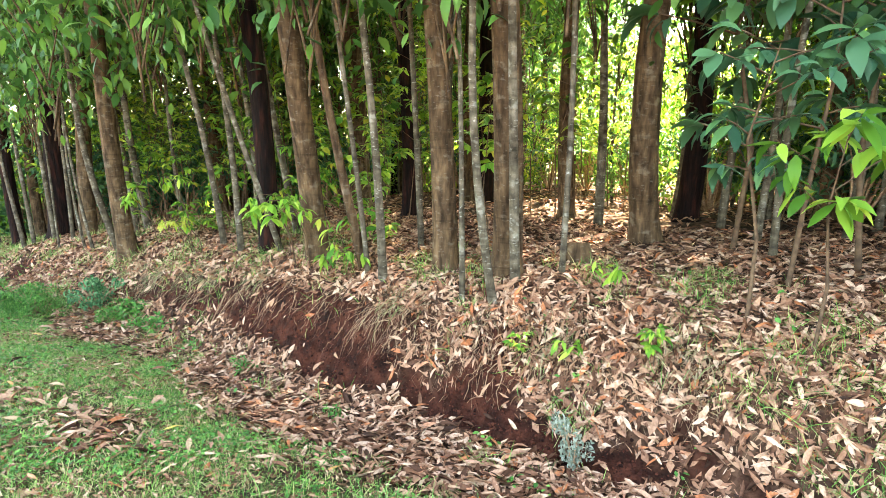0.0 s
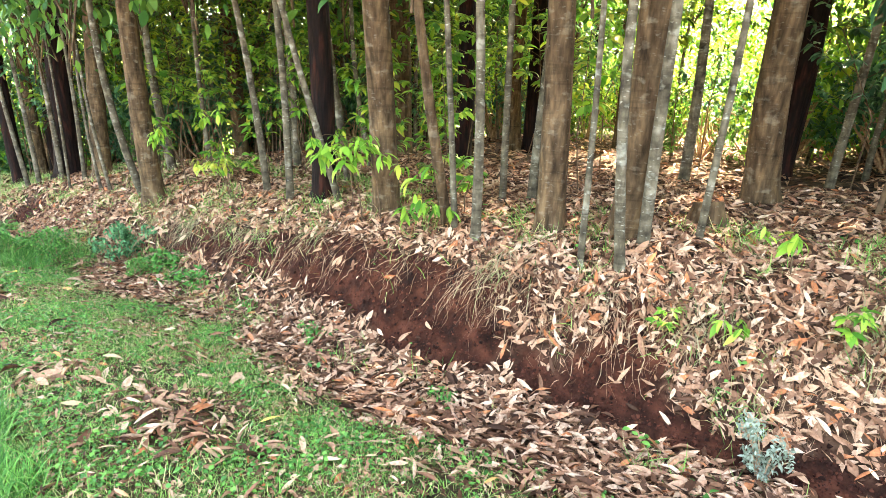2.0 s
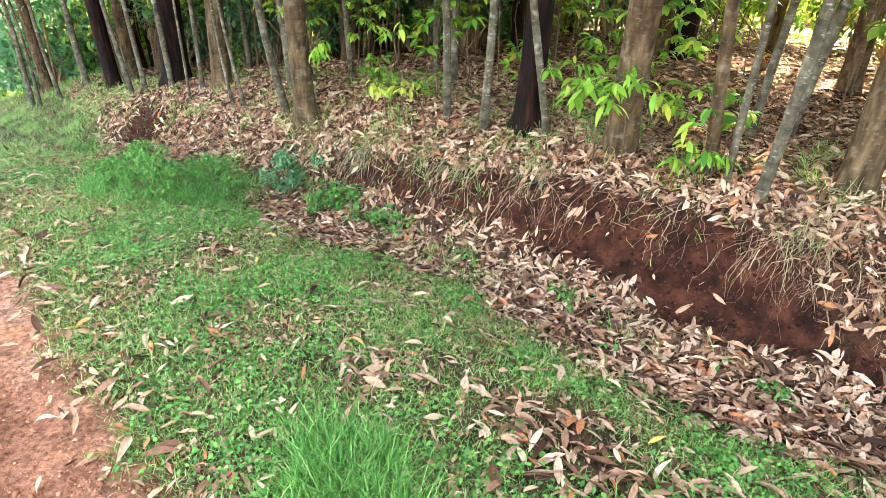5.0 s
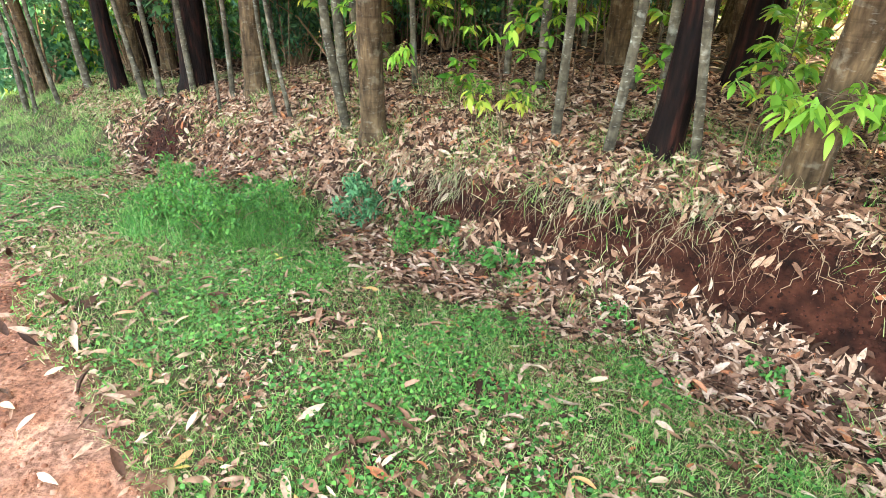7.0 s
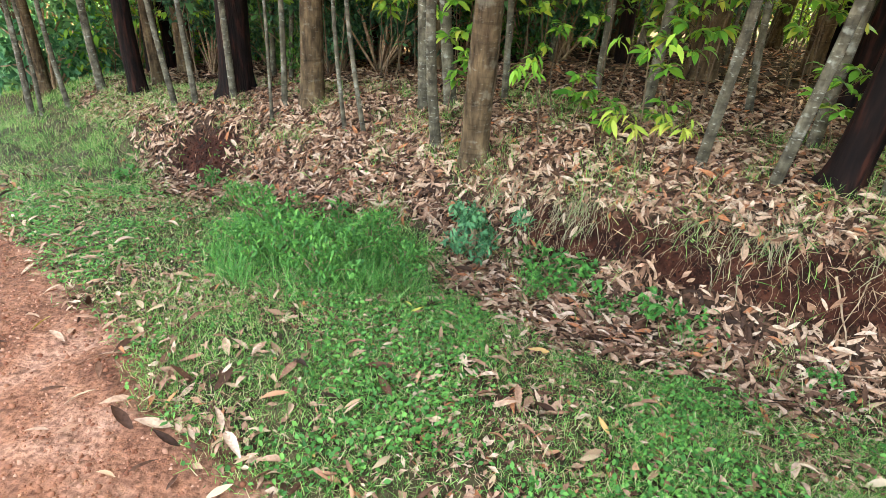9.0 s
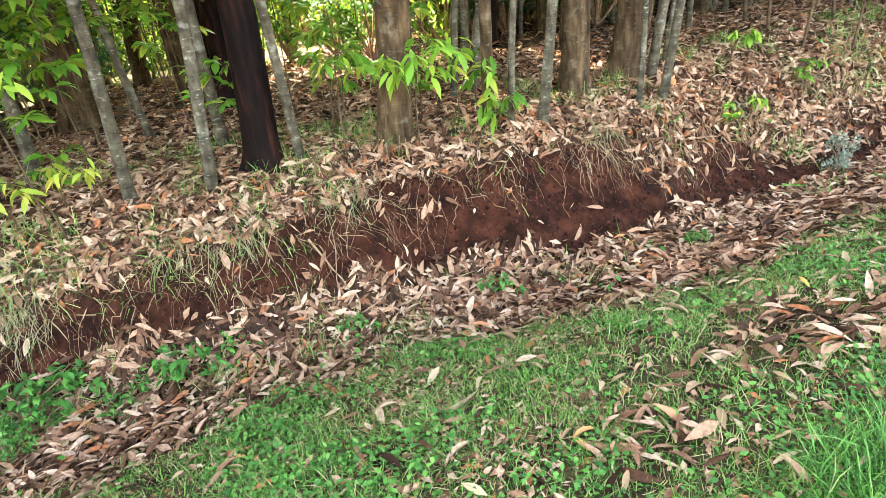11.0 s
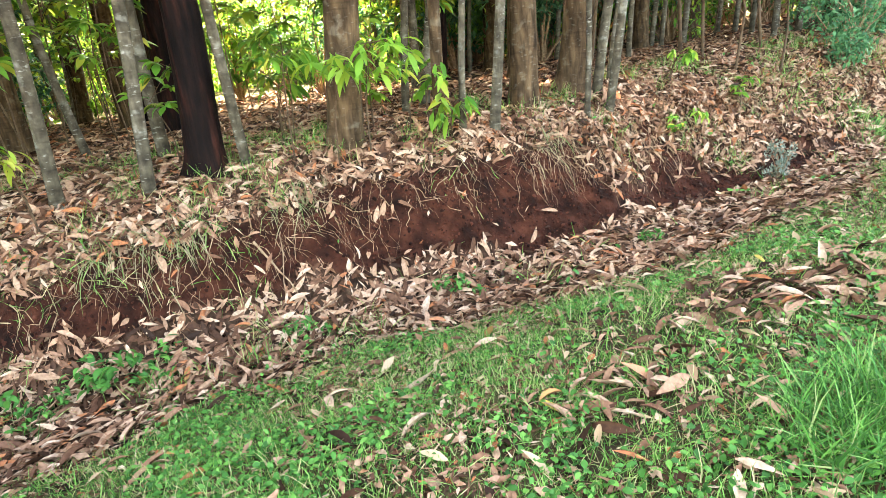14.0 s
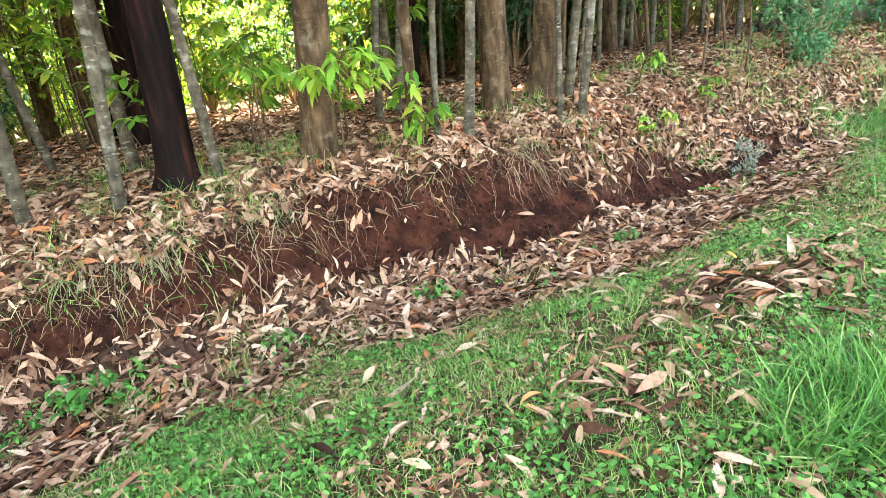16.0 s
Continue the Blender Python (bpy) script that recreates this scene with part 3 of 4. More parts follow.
def whorl(r, base, out, count, leaf, droop):
    """Leaves spreading all round from the end of a twig."""
    base, out = np.asarray(base, float), np.asarray(out, float)
    u = r.uniform(0.55, 1.0, count)
    yaw = math.atan2(out[1], out[0]) + r.uniform(-2.2, 2.2, count)
    size = leaf * r.uniform(0.6, 1.2, count)
    m = turned(yaw, r.uniform(-0.1, 1.0, count) * droop, r.normal(0, 0.35, count))
    return m, size, base + out * u[:, None] + m[:, :, 0] * (size * 0.55)[:, None]


def sapling_meshes(seed, height, twigs, per, leaf, mat, low=0.35, reach=0.32, droop=0.85, stem=0.008):
    r = np.random.default_rng(seed)
    wob = r.normal(0, 0.06 * height, (4, 2))
    pts = [(0, 0, -0.05), (wob[0, 0] * 0.4, wob[0, 1] * 0.4, height * 0.33), (wob[1, 0], wob[1, 1], height * 0.68), (wob[2, 0], wob[2, 1], height)]
    tubes = [tube(pts, (stem, stem * 0.8, stem * 0.55, stem * 0.25), 6)]
    got = []
    for i in range(twigs):
        h = height * (low + (1 - low) * (i + 0.5) / twigs)
        k = h / height * 3
        j = min(2, int(k))
        base = np.array(pts[j]) * (1 - (k - j)) + np.array(pts[j + 1]) * (k - j)
        a = i * 2.4 + r.uniform(-0.6, 0.6)
        q = reach * r.uniform(0.35, 1.25)
        out = np.array([q * math.cos(a), q * math.sin(a), q * r.uniform(0.1, 0.8)])
        got.append(whorl(r, base, out, per + int(r.integers(-2, 3)), leaf, droop))
        tubes.append(tube([base, base + out * 0.5 + (0, 0, 0.01), base + out], (stem * 0.4, stem * 0.3, stem * 0.15), 4))
    m, s, p = [np.concatenate([g[i] for g in got]) for i in range(3)]
    lv = spread(GREEN_LEAVES, r.integers(0, 3, len(s)), m, s, p)
    return mesh_of("leaves", *lv, mat), mesh_of("branchwork", *joined(tubes), TWIG)


SAPLINGS = [
    sapling_meshes(1, 0.5, 5, 10, 0.14, FRESH, 0.45, 0.16), sapling_meshes(2, 1.0, 8, 11, 0.155, FRESH, 0.5, 0.26), sapling_meshes(3, 1.8, 12, 12, 0.16, FRESH, 0.45, 0.38),
    sapling_meshes(4, 2.6, 24, 9, 0.13, BRIGHT, 0.3, 0.5), sapling_meshes(5, 3.4, 34, 9, 0.13, BRIGHT, 0.25, 0.55), sapling_meshes(6, 2.4, 22, 9, 0.14, BLUISH, 0.3, 0.5)]


def sapling(kind, s, n, scale=1.0, label="young tree with drooping bright green leaves in the litter", turn=None, pair=None):
    root = tagged(new("sapling"), label, "sapling", "saplings under the trees")
    root.location, root.scale = at(s, n), (scale, scale, scale)
    root.rotation_euler = (0, 0, rng.uniform(0, 6.283) if turn is None else turn)
    leaves, stem = pair or SAPLINGS[kind]
    tagged(part("foliage", leaves, root), kind="stuff")
    tagged(part("branchwork", stem, root), kind="stuff")
    return root


# at the lip of the bank and between the near trunks
for kind, s, n, scale in ((0, 1.85, 3.55, 0.5), (0, 4.3, 4.3, 1.0), (0, 3.85, 4.2, 1.0),
                          (1, 4.85, 5.1, 0.8), (1, 5.0, 4.35, 0.8), (0, 6.9, 4.1, 0.8), (0, 7.3, 4.0, 0.8), (0, 7.6, 4.1, 1.0), (2, 7.85, 4.2, 0.72), (1, 6.95, 4.4, 0.9),
                          (2, 6.1, 5.4, 0.9), (2, 8.9, 4.0, 0.85), (1, 8.6, 3.85, 0.7), (2, 7.2, 5.2, 1.0), (3, 8.8, 4.9, 0.9), (3, 9.6, 4.6, 1.0), (2, 10.2, 4.5, 1.0), (2, 4.35, 4.4, 0.8), (2, 4.95, 4.25, 0.75), (2, 6.85, 4.9, 0.9), (2, 5.2, 5.6, 1.0), (2, 3.3, 5.4, 1.0), (2, 7.0, 6.2, 1.2), (1, 5.75, 4.3, 0.7), (0, 0.9, 3.7, 0.6)):
    sapling(kind, s, n, scale)


def drooping_sapling(s, n, up, count, radius, leaf, mat, seed, label):
    """A slender young tree that leans out over the bank and ends in a hanging bunch of leaves, centred at s, n and up metres over the ground."""
    r = np.random.default_rng(seed)
    foot_n = max(n + 0.25, 3.8)
    base, head = at(s + r.uniform(-0.1, 0.1), foot_n), at(s, n, up)
    head = head - base
    root = tagged(new("sapling"), label, "sapling", "saplings under the trees")
    root.location = base
    spine = [np.zeros(3) - (0, 0, 0.05), head * np.array([0.15, 0.15, 0.5]), head * np.array([0.55, 0.55, 0.95]), head + (0, 0, 0.05)]
    tubes, turns, sizes, places = [tube(spine, (0.007, 0.006, 0.005, 0.003), 6)], [], [], []
    for i in range(max(3, count // 7)):
        a = i * 2.4 + r.uniform(-0.5, 0.5)
        out = radius * r.uniform(0.3, 0.9) * np.array([math.cos(a), math.sin(a), r.uniform(-0.35, 0.35)])
        start = spine[2] + (spine[3] - spine[2]) * r.uniform(0.3, 1.0)
        tubes.append(tube([start, start + out * 0.5 + (0, 0, 0.02), start + out], (0.003, 0.0022, 0.0015), 4))
        k = 7 + int(r.integers(-2, 3))
        yaw = a + r.uniform(-2.6, 2.6, k)
        size = leaf * r.uniform(0.6, 1.2, k)
        m = turned(yaw, r.uniform(0.35, 1.25, k), r.normal(0, 0.4, k))
        turns.append(m), sizes.append(size), places.append(start + out + m[:, :, 0] * (size * 0.5)[:, None] + r.normal(0, 0.02, (k, 3)))
    lv = spread(HANGING_LEAVES, r.integers(0, 3, sum(map(len, sizes))), np.concatenate(turns), np.concatenate(sizes), np.concatenate(places))
    tagged(part("foliage", mesh_of("foliage", *lv, mat), root), kind="stuff")
    tagged(part("branchwork", mesh_of("branchwork", *joined(tubes), TWIG), root), kind="stuff")


HANGING_LEAVES = [leaf_shape(0.30, 0.10, 0.25), leaf_shape(0.26, 0.16, 0.3, 0.3), leaf_shape(0.34, 0.08, -0.15, -0.2)]
LIME = leafy("lime_leaf", [(0.0, (0.10, 0.24, 0.03)), (0.5, (0.22, 0.40, 0.05)), (1.0, (0.42, 0.52, 0.08))], 0.45, 0.4)
YELLOWISH = leafy("yellowing_leaf", [(0.0, (0.26, 0.36, 0.05)), (0.6, (0.45, 0.48, 0.08)), (1.0, (0.62, 0.52, 0.12))], 0.45, 0.45)
for s, n, up, count, radius, leaf, mat, label in (
        (4.5, 3.42, 0.97, 60, 0.34, 0.15, LIME, "slender sapling with a hanging bunch of lime green leaves"),
        (4.68, 3.4, 0.9, 40, 0.28, 0.15, LIME, "slender sapling with a hanging bunch of lime green leaves"),
        (3.88, 3.62, 0.36, 48, 0.26, 0.14, FRESH, "low sapling with drooping fresh green leaves at the lip"),
        (4.05, 3.7, 0.55, 22, 0.2, 0.13, FRESH, "low sapling with drooping fresh green leaves at the lip"),
        (5.0, 3.7, 0.8, 40, 0.28, 0.14, FRESH, "sapling with drooping fresh green leaves among the trunks"),
        (5.0, 4.1, 0.45, 24, 0.22, 0.13, FRESH, "sapling with drooping fresh green leaves among the trunks"),
        (6.6, 3.4, 0.72, 18, 0.16, 0.12, YELLOWISH, "thin sapling with yellowing leaves over the bank"),
        (6.95, 3.5, 0.62, 30, 0.24, 0.12, YELLOWISH, "thin sapling with yellowing leaves over the bank"),
        (7.0, 3.6, 1.08, 24, 0.22, 0.13, LIME, "slender sapling with a hanging bunch of lime green leaves"),
        (7.8, 3.35, 1.1, 36, 0.22, 0.14, LIME, "slender sapling with lime green leaves before a trunk"),
        (1.36, 3.95, 0.42, 26, 0.15, 0.12, LIME, "small sapling with lime green leaves in the litter"),
        (1.5, 3.6, 0.2, 12, 0.1, 0.1, LIME, "small sapling with lime green leaves in the litter")):
    drooping_sapling(s, n, up, count, radius, leaf, mat, int(s * 100), label)
tall_fresh = sapling_meshes(7, 2.4, 18, 11, 0.14, FRESH, 0.35, 0.45)
for s, n, scale in ((7.9, 5.3, 0.85), (7.3, 5.9, 1.0), (8.7, 5.5, 1.0), (8.1, 6.6, 1.1), (6.3, 6.3, 1.0), (9.3, 6.2, 1.1)):
    sapling(0, s, n, scale, "tall sapling with bright yellow-green leaves among the trunks", None, tall_fresh)
tall_lime = sapling_meshes(8, 3.0, 26, 10, 0.13, LIME, 0.3, 0.45)
for s, n, scale in ((8.9, 4.9, 0.9), (9.8, 5.0, 1.1), (7.6, 5.0, 1.0), (6.9, 5.5, 1.1), (10.6, 5.2, 1.2), (8.4, 6.0, 1.2), (5.4, 6.4, 1.0), (6.2, 7.2, 1.2), (9.4, 7.0, 1.3), (11.4, 5.0, 1.1), (12.8, 5.0, 1.2)):
    sapling(0, s, n, scale, "tall sapling with sunlit lime green leaves among the trunks", None, tall_lime)
wr = np.random.default_rng(33)
for i in range(100):
    s, n = wr.uniform(-8, 19), wr.uniform(7.0, 14)
    sapling(int(wr.choice([2, 3, 3, 4, 4, 5])), s, n, wr.uniform(0.8, 1.4))
for i in range(60):
    sapling(int(wr.choice([5, 5, 4])), wr.uniform(10, 19), wr.uniform(4.5, 9), wr.uniform(1.0, 1.8), "tall sapling with dull green leaves in the shade")
# a broad-leaved young tree at the lip
broad = sapling_meshes(40, 1.75, 12, 10, 0.19, BLUISH, 0.5, 0.40, 1.2, 0.016)
broad2 = sapling_meshes(41, 1.3, 7, 9, 0.19, FRESH, 0.6, 0.36, 1.3, 0.012)
sapling(0, 0.45, 4.15, 1.0, "broad-leaved young tree with dark drooping leaves on the bank", 0.4, broad)
sapling(0, 0.05, 3.95, 1.0, "broad-leaved young tree with large fresh leaves on the bank", 1.9, broad2)
sapling(0, 0.3, 4.7, 1.25, "broad-leaved young tree with dark drooping leaves on the bank", 2.8, broad)
sapling(0, -0.5, 4.6, 1.2, "broad-leaved young tree with dark drooping leaves on the bank", 4.0, broad)
sapling(0, -0.1, 5.4, 1.6, "tall young tree with dark drooping leaves behind the bank", 5.2, broad)
sapling(0, 0.9, 5.9, 1.7, "tall young tree with dark drooping leaves behind the bank", 1.1, broad)


def bush_mesh(seed, count, radius, height, leaf, mat):
    r = np.random.default_rng(seed)
    lobes = r.normal(0, 1, (14, 3)) * np.array([radius * 0.5, radius * 0.5, 0]) + np.stack([np.zeros(14), np.zeros(14), r.uniform(0.15, 0.85, 14) * height], -1)
    c = lobes[r.integers(0, 14, count)]
    d = r.normal(0, 1, (count, 3))
    d /= np.linalg.norm(d, axis=1)[:, None]
    pl = c + d * np.array([radius, radius, height * 0.6]) * 0.36 * r.random((count, 1)) ** 0.4
    pl[:, 2] = np.abs(pl[:, 2])
    lv = spread(GREEN_LEAVES, r.integers(0, 3, count), turned(r.uniform(0, 6.283, count), r.uniform(0.0, 1.3, count), r.normal(0, 0.5, count)), leaf * r.uniform(0.6, 1.3, count), pl)
    stems = [tube([(0, 0, -0.05), tuple(l * 0.5 + (0, 0, 0.1 * height)), tuple(l)], (0.02 * radius + 0.004, 0.012 * radius + 0.003, 0.003), 4) for l in lobes]
    return mesh_of("foliage", *lv, mat), mesh_of("branchwork", *joined(stems), ROOT)


BUSHES = [bush_mesh(51, 1100, 1.1, 2.2, 0.15, BRIGHT), bush_mesh(52, 1300, 1.3, 3.0, 0.16, BRIGHT), bush_mesh(53, 1300, 1.2, 2.6, 0.15, FRESH)]


def bush(pair, s, n, scale, label="sunlit yellow-green shrub behind the trees"):
    root = tagged(new("bush"), label, "bush", "shrubs of the undergrowth")
    root.location, root.scale, root.rotation_euler = at(s, n), (scale, scale, scale), (0, 0, rng.uniform(0, 6.283))
    tagged(part("foliage", pair[0], root), kind="stuff")
    tagged(part("branchwork", pair[1], root), kind="stuff")


SHADY = [bush_mesh(55, 1200, 1.2, 2.6, 0.15, CROWN), bush_mesh(56, 1200, 1.1, 2.2, 0.14, BLUISH)]
for i in range(95):
    s = wr.uniform(-14, 22)
    bush(BUSHES[i % 3] if s < 7.5 or wr.random() < 0.65 else SHADY[i % 2], s, wr.uniform(12.5, 25), wr.uniform(0.8, 1.5), "leafy shrub behind the trees")
for i in range(22):
    bush(SHADY[i % 2] if i % 3 else BUSHES[2], wr.uniform(-9, 1.5), wr.uniform(7.5, 13), wr.uniform(0.6, 1.2), "leafy shrub behind the trees")
for i in range(30):
    bush(SHADY[i % 2], wr.uniform(10, 18), wr.uniform(6, 12), wr.uniform(0.5, 1.0), "dark green shrub between the trunks")
for i in range(40):
    bush(BUSHES[i % 3], wr.uniform(-18, 30), wr.uniform(25, 34), wr.uniform(1.8, 3.2))
for i in range(10):
    bush(SHADY[i % 2] if i % 2 else BUSHES[i % 3], wr.uniform(-5, 2.5), wr.uniform(9.5, 13), wr.uniform(0.6, 1.0), "leafy shrub behind the trees")
for i in range(16):
    bush(SHADY[i % 2] if i % 3 else BUSHES[1], wr.uniform(-3, 4.5), wr.uniform(9.5, 13.5), wr.uniform(0.6, 1.1), "leafy shrub behind the trees")
HERB_BUSH = bush_mesh(61, 700, 0.28, 0.42, 0.05, HERB)
DULL_BUSH = bush_mesh(62, 900, 0.6, 1.3, 0.11, BLUISH)
# bluish green of weed and verge shrubs; on far shrubs it paints haze
GREYGREEN = leafy("grey_green_leaf", [(0.0, (0.035, 0.115, 0.05)), (0.5, (0.08, 0.21, 0.09)), (1.0, (0.18, 0.36, 0.15))], 0.35, 0.45)
GREY_BUSH = bush_mesh(65, 1000, 0.6, 1.3, 0.10, GREYGREEN)
bush(bush_mesh(64, 900, 0.26, 0.46, 0.055, GREYGREEN), 7.74, 2.9, 1.0, "dense bluish green weed at the foot of the bank")
BROAD_HERB = bush_mesh(66, 110, 0.22, 0.2, 0.075, HERB)
for s, n, scale in ((7.13, 3.03, 1.1), (7.05, 2.9, 0.8), (6.38, 2.98, 0.9), (6.11, 2.92, 0.85), (6.64, 2.85, 0.6), (6.9, 3.12, 0.8), (7.35, 3.1, 0.7), (4.35, 2.85, 0.6), (5.3, 2.9, 0.5), (2.9, 2.7, 0.5), (12.9, 2.7, 1.0), (11.3, 2.9, 1.0), (8.9, 2.55, 0.9)):
    bush(BROAD_HERB, s, n, scale, "low broad-leaved green weed in the leaf litter")
for s, n, scale in ((8.5, 1.72, 0.9), (8.3, 1.95, 0.7), (8.75, 1.55, 0.7), (9.15, 2.03, 0.8), (8.35, 2.35, 0.7), (7.95, 2.3, 0.6)):
    bush(HERB_BUSH, s, n, scale, "low leafy weed in the verge grass")
bush(HERB_BUSH, 8.15, 1.65, 0.75, "low leafy weed in the verge grass")
bush(HERB_BUSH, 7.15, 2.75, 0.5, "low leafy weed at the edge of the litter")
bush(HERB_BUSH, 9.9, 2.3, 0.6, "low leafy weed at the edge of the litter")
for s, n, scale in ((-0.9, 3.95, 0.6), (-1.6, 4.2, 0.8), (-3.0, 4.2, 1.0), (-2.4, 4.7, 1.2)):
    bush(GREY_BUSH, s, n, scale, "bluish green shrub where the bank meets the verge")
# leafy edge of the wood where it ends
for i in range(26):
    bush(BUSHES[2] if i % 3 else GREY_BUSH, s := wr.uniform(17.5, 24), 4.6 + (s - 17.5) * 0.3 + wr.uniform(0, 5), wr.uniform(1.0, 1.9) * (1 if i % 3 else 1.8), "leafy shrub at the edge of the wood")
# shrubs and trees far along the road
for i in range(16):
    bush(BUSHES[i % 3], s := wr.uniform(21, 32), (s - 5) * wr.uniform(0.36, 0.6), wr.uniform(0.5, 1.1), "sunlit pale green shrub beside the road")
for i in range(26):
    s = wr.uniform(38, 75)
    bush(BUSHES[i % 3], s, (s - 5) * wr.uniform(0.27, 0.6), wr.uniform(2.0, 4.5), "hazy green trees far along the road")

for i in range(12):
    bush(GREY_BUSH if i % 2 else BUSHES[i % 3], wr.uniform(36, 48), 2.5 + 0.5 * i, wr.uniform(3.0, 4.2) if i % 2 else wr.uniform(1.2, 1.9), "hazy green shrub where the road runs out of sight")
# the greyed leaf colour puts haze into these distant shrubs
for s, n, scale in ((18.6, 4.2, 2.0), (19.8, 4.6, 2.6), (21.4, 5.2, 3.0), (23.5, 5.8, 3.4), (26, 6.6, 3.8)):
    bush(GREY_BUSH, s, n, scale, "tall bluish green shrub at the edge of the wood")
# broad small leaves among the grass
hs, hn = sown(170000, -2, 13, -0.3, 2.9, lambda s, n: clip01(zones(s, n)[1] * clip01(0.4 + 2.6 * rough(s, n, 0.5))))
k = len(hs)
stuff("clover", spread(ROUND_LEAVES, rng.integers(0, 2, k), turned(rng.uniform(0, 6.283, k), rng.normal(0, 0.35, k), rng.normal(0, 0.35, k)), rng.uniform(0.012, 0.032, k), at(hs, hn, 0.0) + np.stack([0 * hs, 0 * hs, rng.uniform(0.008, 0.045, k)], -1)),
      HERB, "small round-leaved weeds among the grass", "weeds")
hs, hn = sown(9000, -1, 12, 2.3, 4.8, lambda s, n: clip01(3.0 * rough(s, n, 0.3) - 0.3))
k = len(hs)
stuff("seedlings", spread(ROUND_LEAVES, rng.integers(0, 2, k), turned(rng.uniform(0, 6.283, k), rng.normal(0, 0.4, k), rng.normal(0, 0.4, k)), rng.uniform(0.02, 0.05, k), at(hs, hn, 0.0) + np.stack([0 * hs, 0 * hs, rng.uniform(0.02, 0.09, k)], -1)),
      HERB, "small green seedlings on the bank", "weeds")

# the overhanging twig
tr_ = np.random.default_rng(5)
foot_ = np.array(low_tree.location)
start = np.array([0.0, 0.0, 2.9]) + np.array(INTO) * -0.3
tip = at(1.5, 2.8, 0.0) + np.array([0, 0, 2.75]) - foot_
tip[2] = start[2] - 0.1
bits = [spray(tr_, start + (tip - start) * u, (tip - start) * 0.3 + tr_.normal(0, 0.12, 3), 6, 0.19, 1.2) for u in (0.55, 0.7, 0.8, 0.9)]
lv = spread(GREEN_LEAVES, tr_.integers(0, 3, 24), *[np.concatenate([q[i] for q in bits]) for i in range(3)])
part("leaf_spray", mesh_of("leaf_spray", *lv, FRESH), low_tree, "large drooping fresh green leaves")
part("low_branch", mesh_of("low_branch", *tube([start, start + (tip - start) * 0.5 + (0, 0, 0.08), tip], (0.012, 0.009, 0.004), 6), PALE), low_tree)

# ---- the bank: dry grass, roots, stump ----


k = 9500
hs = rng.uniform(-2, 8.2, k)
hn = lip(hs) + rng.normal(0.06, 0.12, k)
keep = rng.random(k) < clip01(0.15 + 3.6 * rough(hs, 0 * hs, 0.4) + 0.25 * (hs < 2.4))
hs, hn = hs[keep], hn[keep]
k = len(hs)
out_yaw = math.atan2(-INTO.y, -INTO.x)
h = rng.uniform(0.05, 0.25, k)
stuff("dry_grass", spread(BLADES, rng.integers(1, 4, k), turned(out_yaw + rng.normal(0, 0.6, k), rng.normal(1.5, 0.55, k), rng.normal(0, 0.3, k)), np.stack([h, h * rng.uniform(0.3, 0.7, k), h], -1), at(hs, hn, 0.01)),
      DRYGRASS, "dry grass hanging over the lip of the bank", "dry grass")
stuff("bank_grass", grow(130000, -3, 18, 2.6, 4.9, lambda s, n: clip01((7.0 * rough(s, n, 0.28) - 0.45 + 0.6 * (s > 4.8) * (s < 9.5) + 1.6 * clip01((s - 11.5) / 2.5) + 1.0 * clip01((0.3 - s) / 1.5)) * (1 - 0.85 * zones(s, n)[3]) * (0.35 + 0.65 * (n > 3.3))), 0.05, 0.17, 0.6, 0.9), GRASS, "thin green grass on top of the bank", "grass")
rs = []
rr = np.random.default_rng(77)
for i in range(1100):
    s = rr.uniform(-0.5, 8.0) if i < 640 else rr.uniform(0.0, 3.4)
    n = float(lip(s)) + rr.uniform(-0.25, 0.05)
    reach = rr.uniform(0.08, 0.4)
    drift = rr.normal(0, 0.5)
    pts, w = [], rr.uniform(0.0006, 0.0017) * rr.choice([1, 1, 1, 1.8, 3.0])
    for j in range(7):
        pts.append(at(s, n, rr.uniform(0.004, 0.022)))
        s += (drift + rr.normal(0, 0.6)) * reach / 7
        n -= abs(rr.normal(0.8, 0.35)) * reach / 7
    rs.append(tube(pts, [w * (1 - 0.1 * j) for j in range(7)], 4))
stuff("hanging_roots", joined(rs), ROOT, "thin roots hanging down the cut red earth", "roots")


def stick(s, n, yaw, length, thick, up, slope=0.0, label="bare dry stick lying on the ground"):
    r = np.random.default_rng(int(s * 100))
    d = np.array([math.cos(yaw), math.sin(yaw), slope])
    pts = [at(s, n, up) + d * length * (u - 0.5) + np.array([*r.normal(0, 0.012 * length, 2), 0]) for u in np.linspace(0, 1, 6)]
    base = pts[0]
    ob = tagged(new("stick", mesh_of("stick", *tube([q - base for q in pts], [thick * (1 - 0.1 * i) for i in range(6)], 6, 0.1), ROOT)), label, "stick", "sticks in the litter")
    ob.location = base


stick(5.36, 3.22, out_yaw + 0.5, 0.36, 0.008, 0.04, -0.75, "pale root stub slanting down the cut bank")
for i in range(26):
    s = rr.uniform(0, 9)
    stick(s, float(litter_edge(s)) + rr.uniform(-0.3, 0.5), rr.uniform(0, 3.14), rr.uniform(0.2, 0.6), rr.uniform(0.003, 0.006), 0.03)
# silvery weed at the foot of the bank
SILVER = leafy("silvery_leaf", [(0.0, (0.12, 0.14, 0.10)), (0.6, (0.22, 0.24, 0.18)), (1.0, (0.34, 0.36, 0.29))], 0.1, 0.8)
bush(bush_mesh(63, 700, 0.10, 0.36, 0.03, SILVER), 1.15, 3.06, 1.0, "pale grey lichen-like weed at the bank foot")
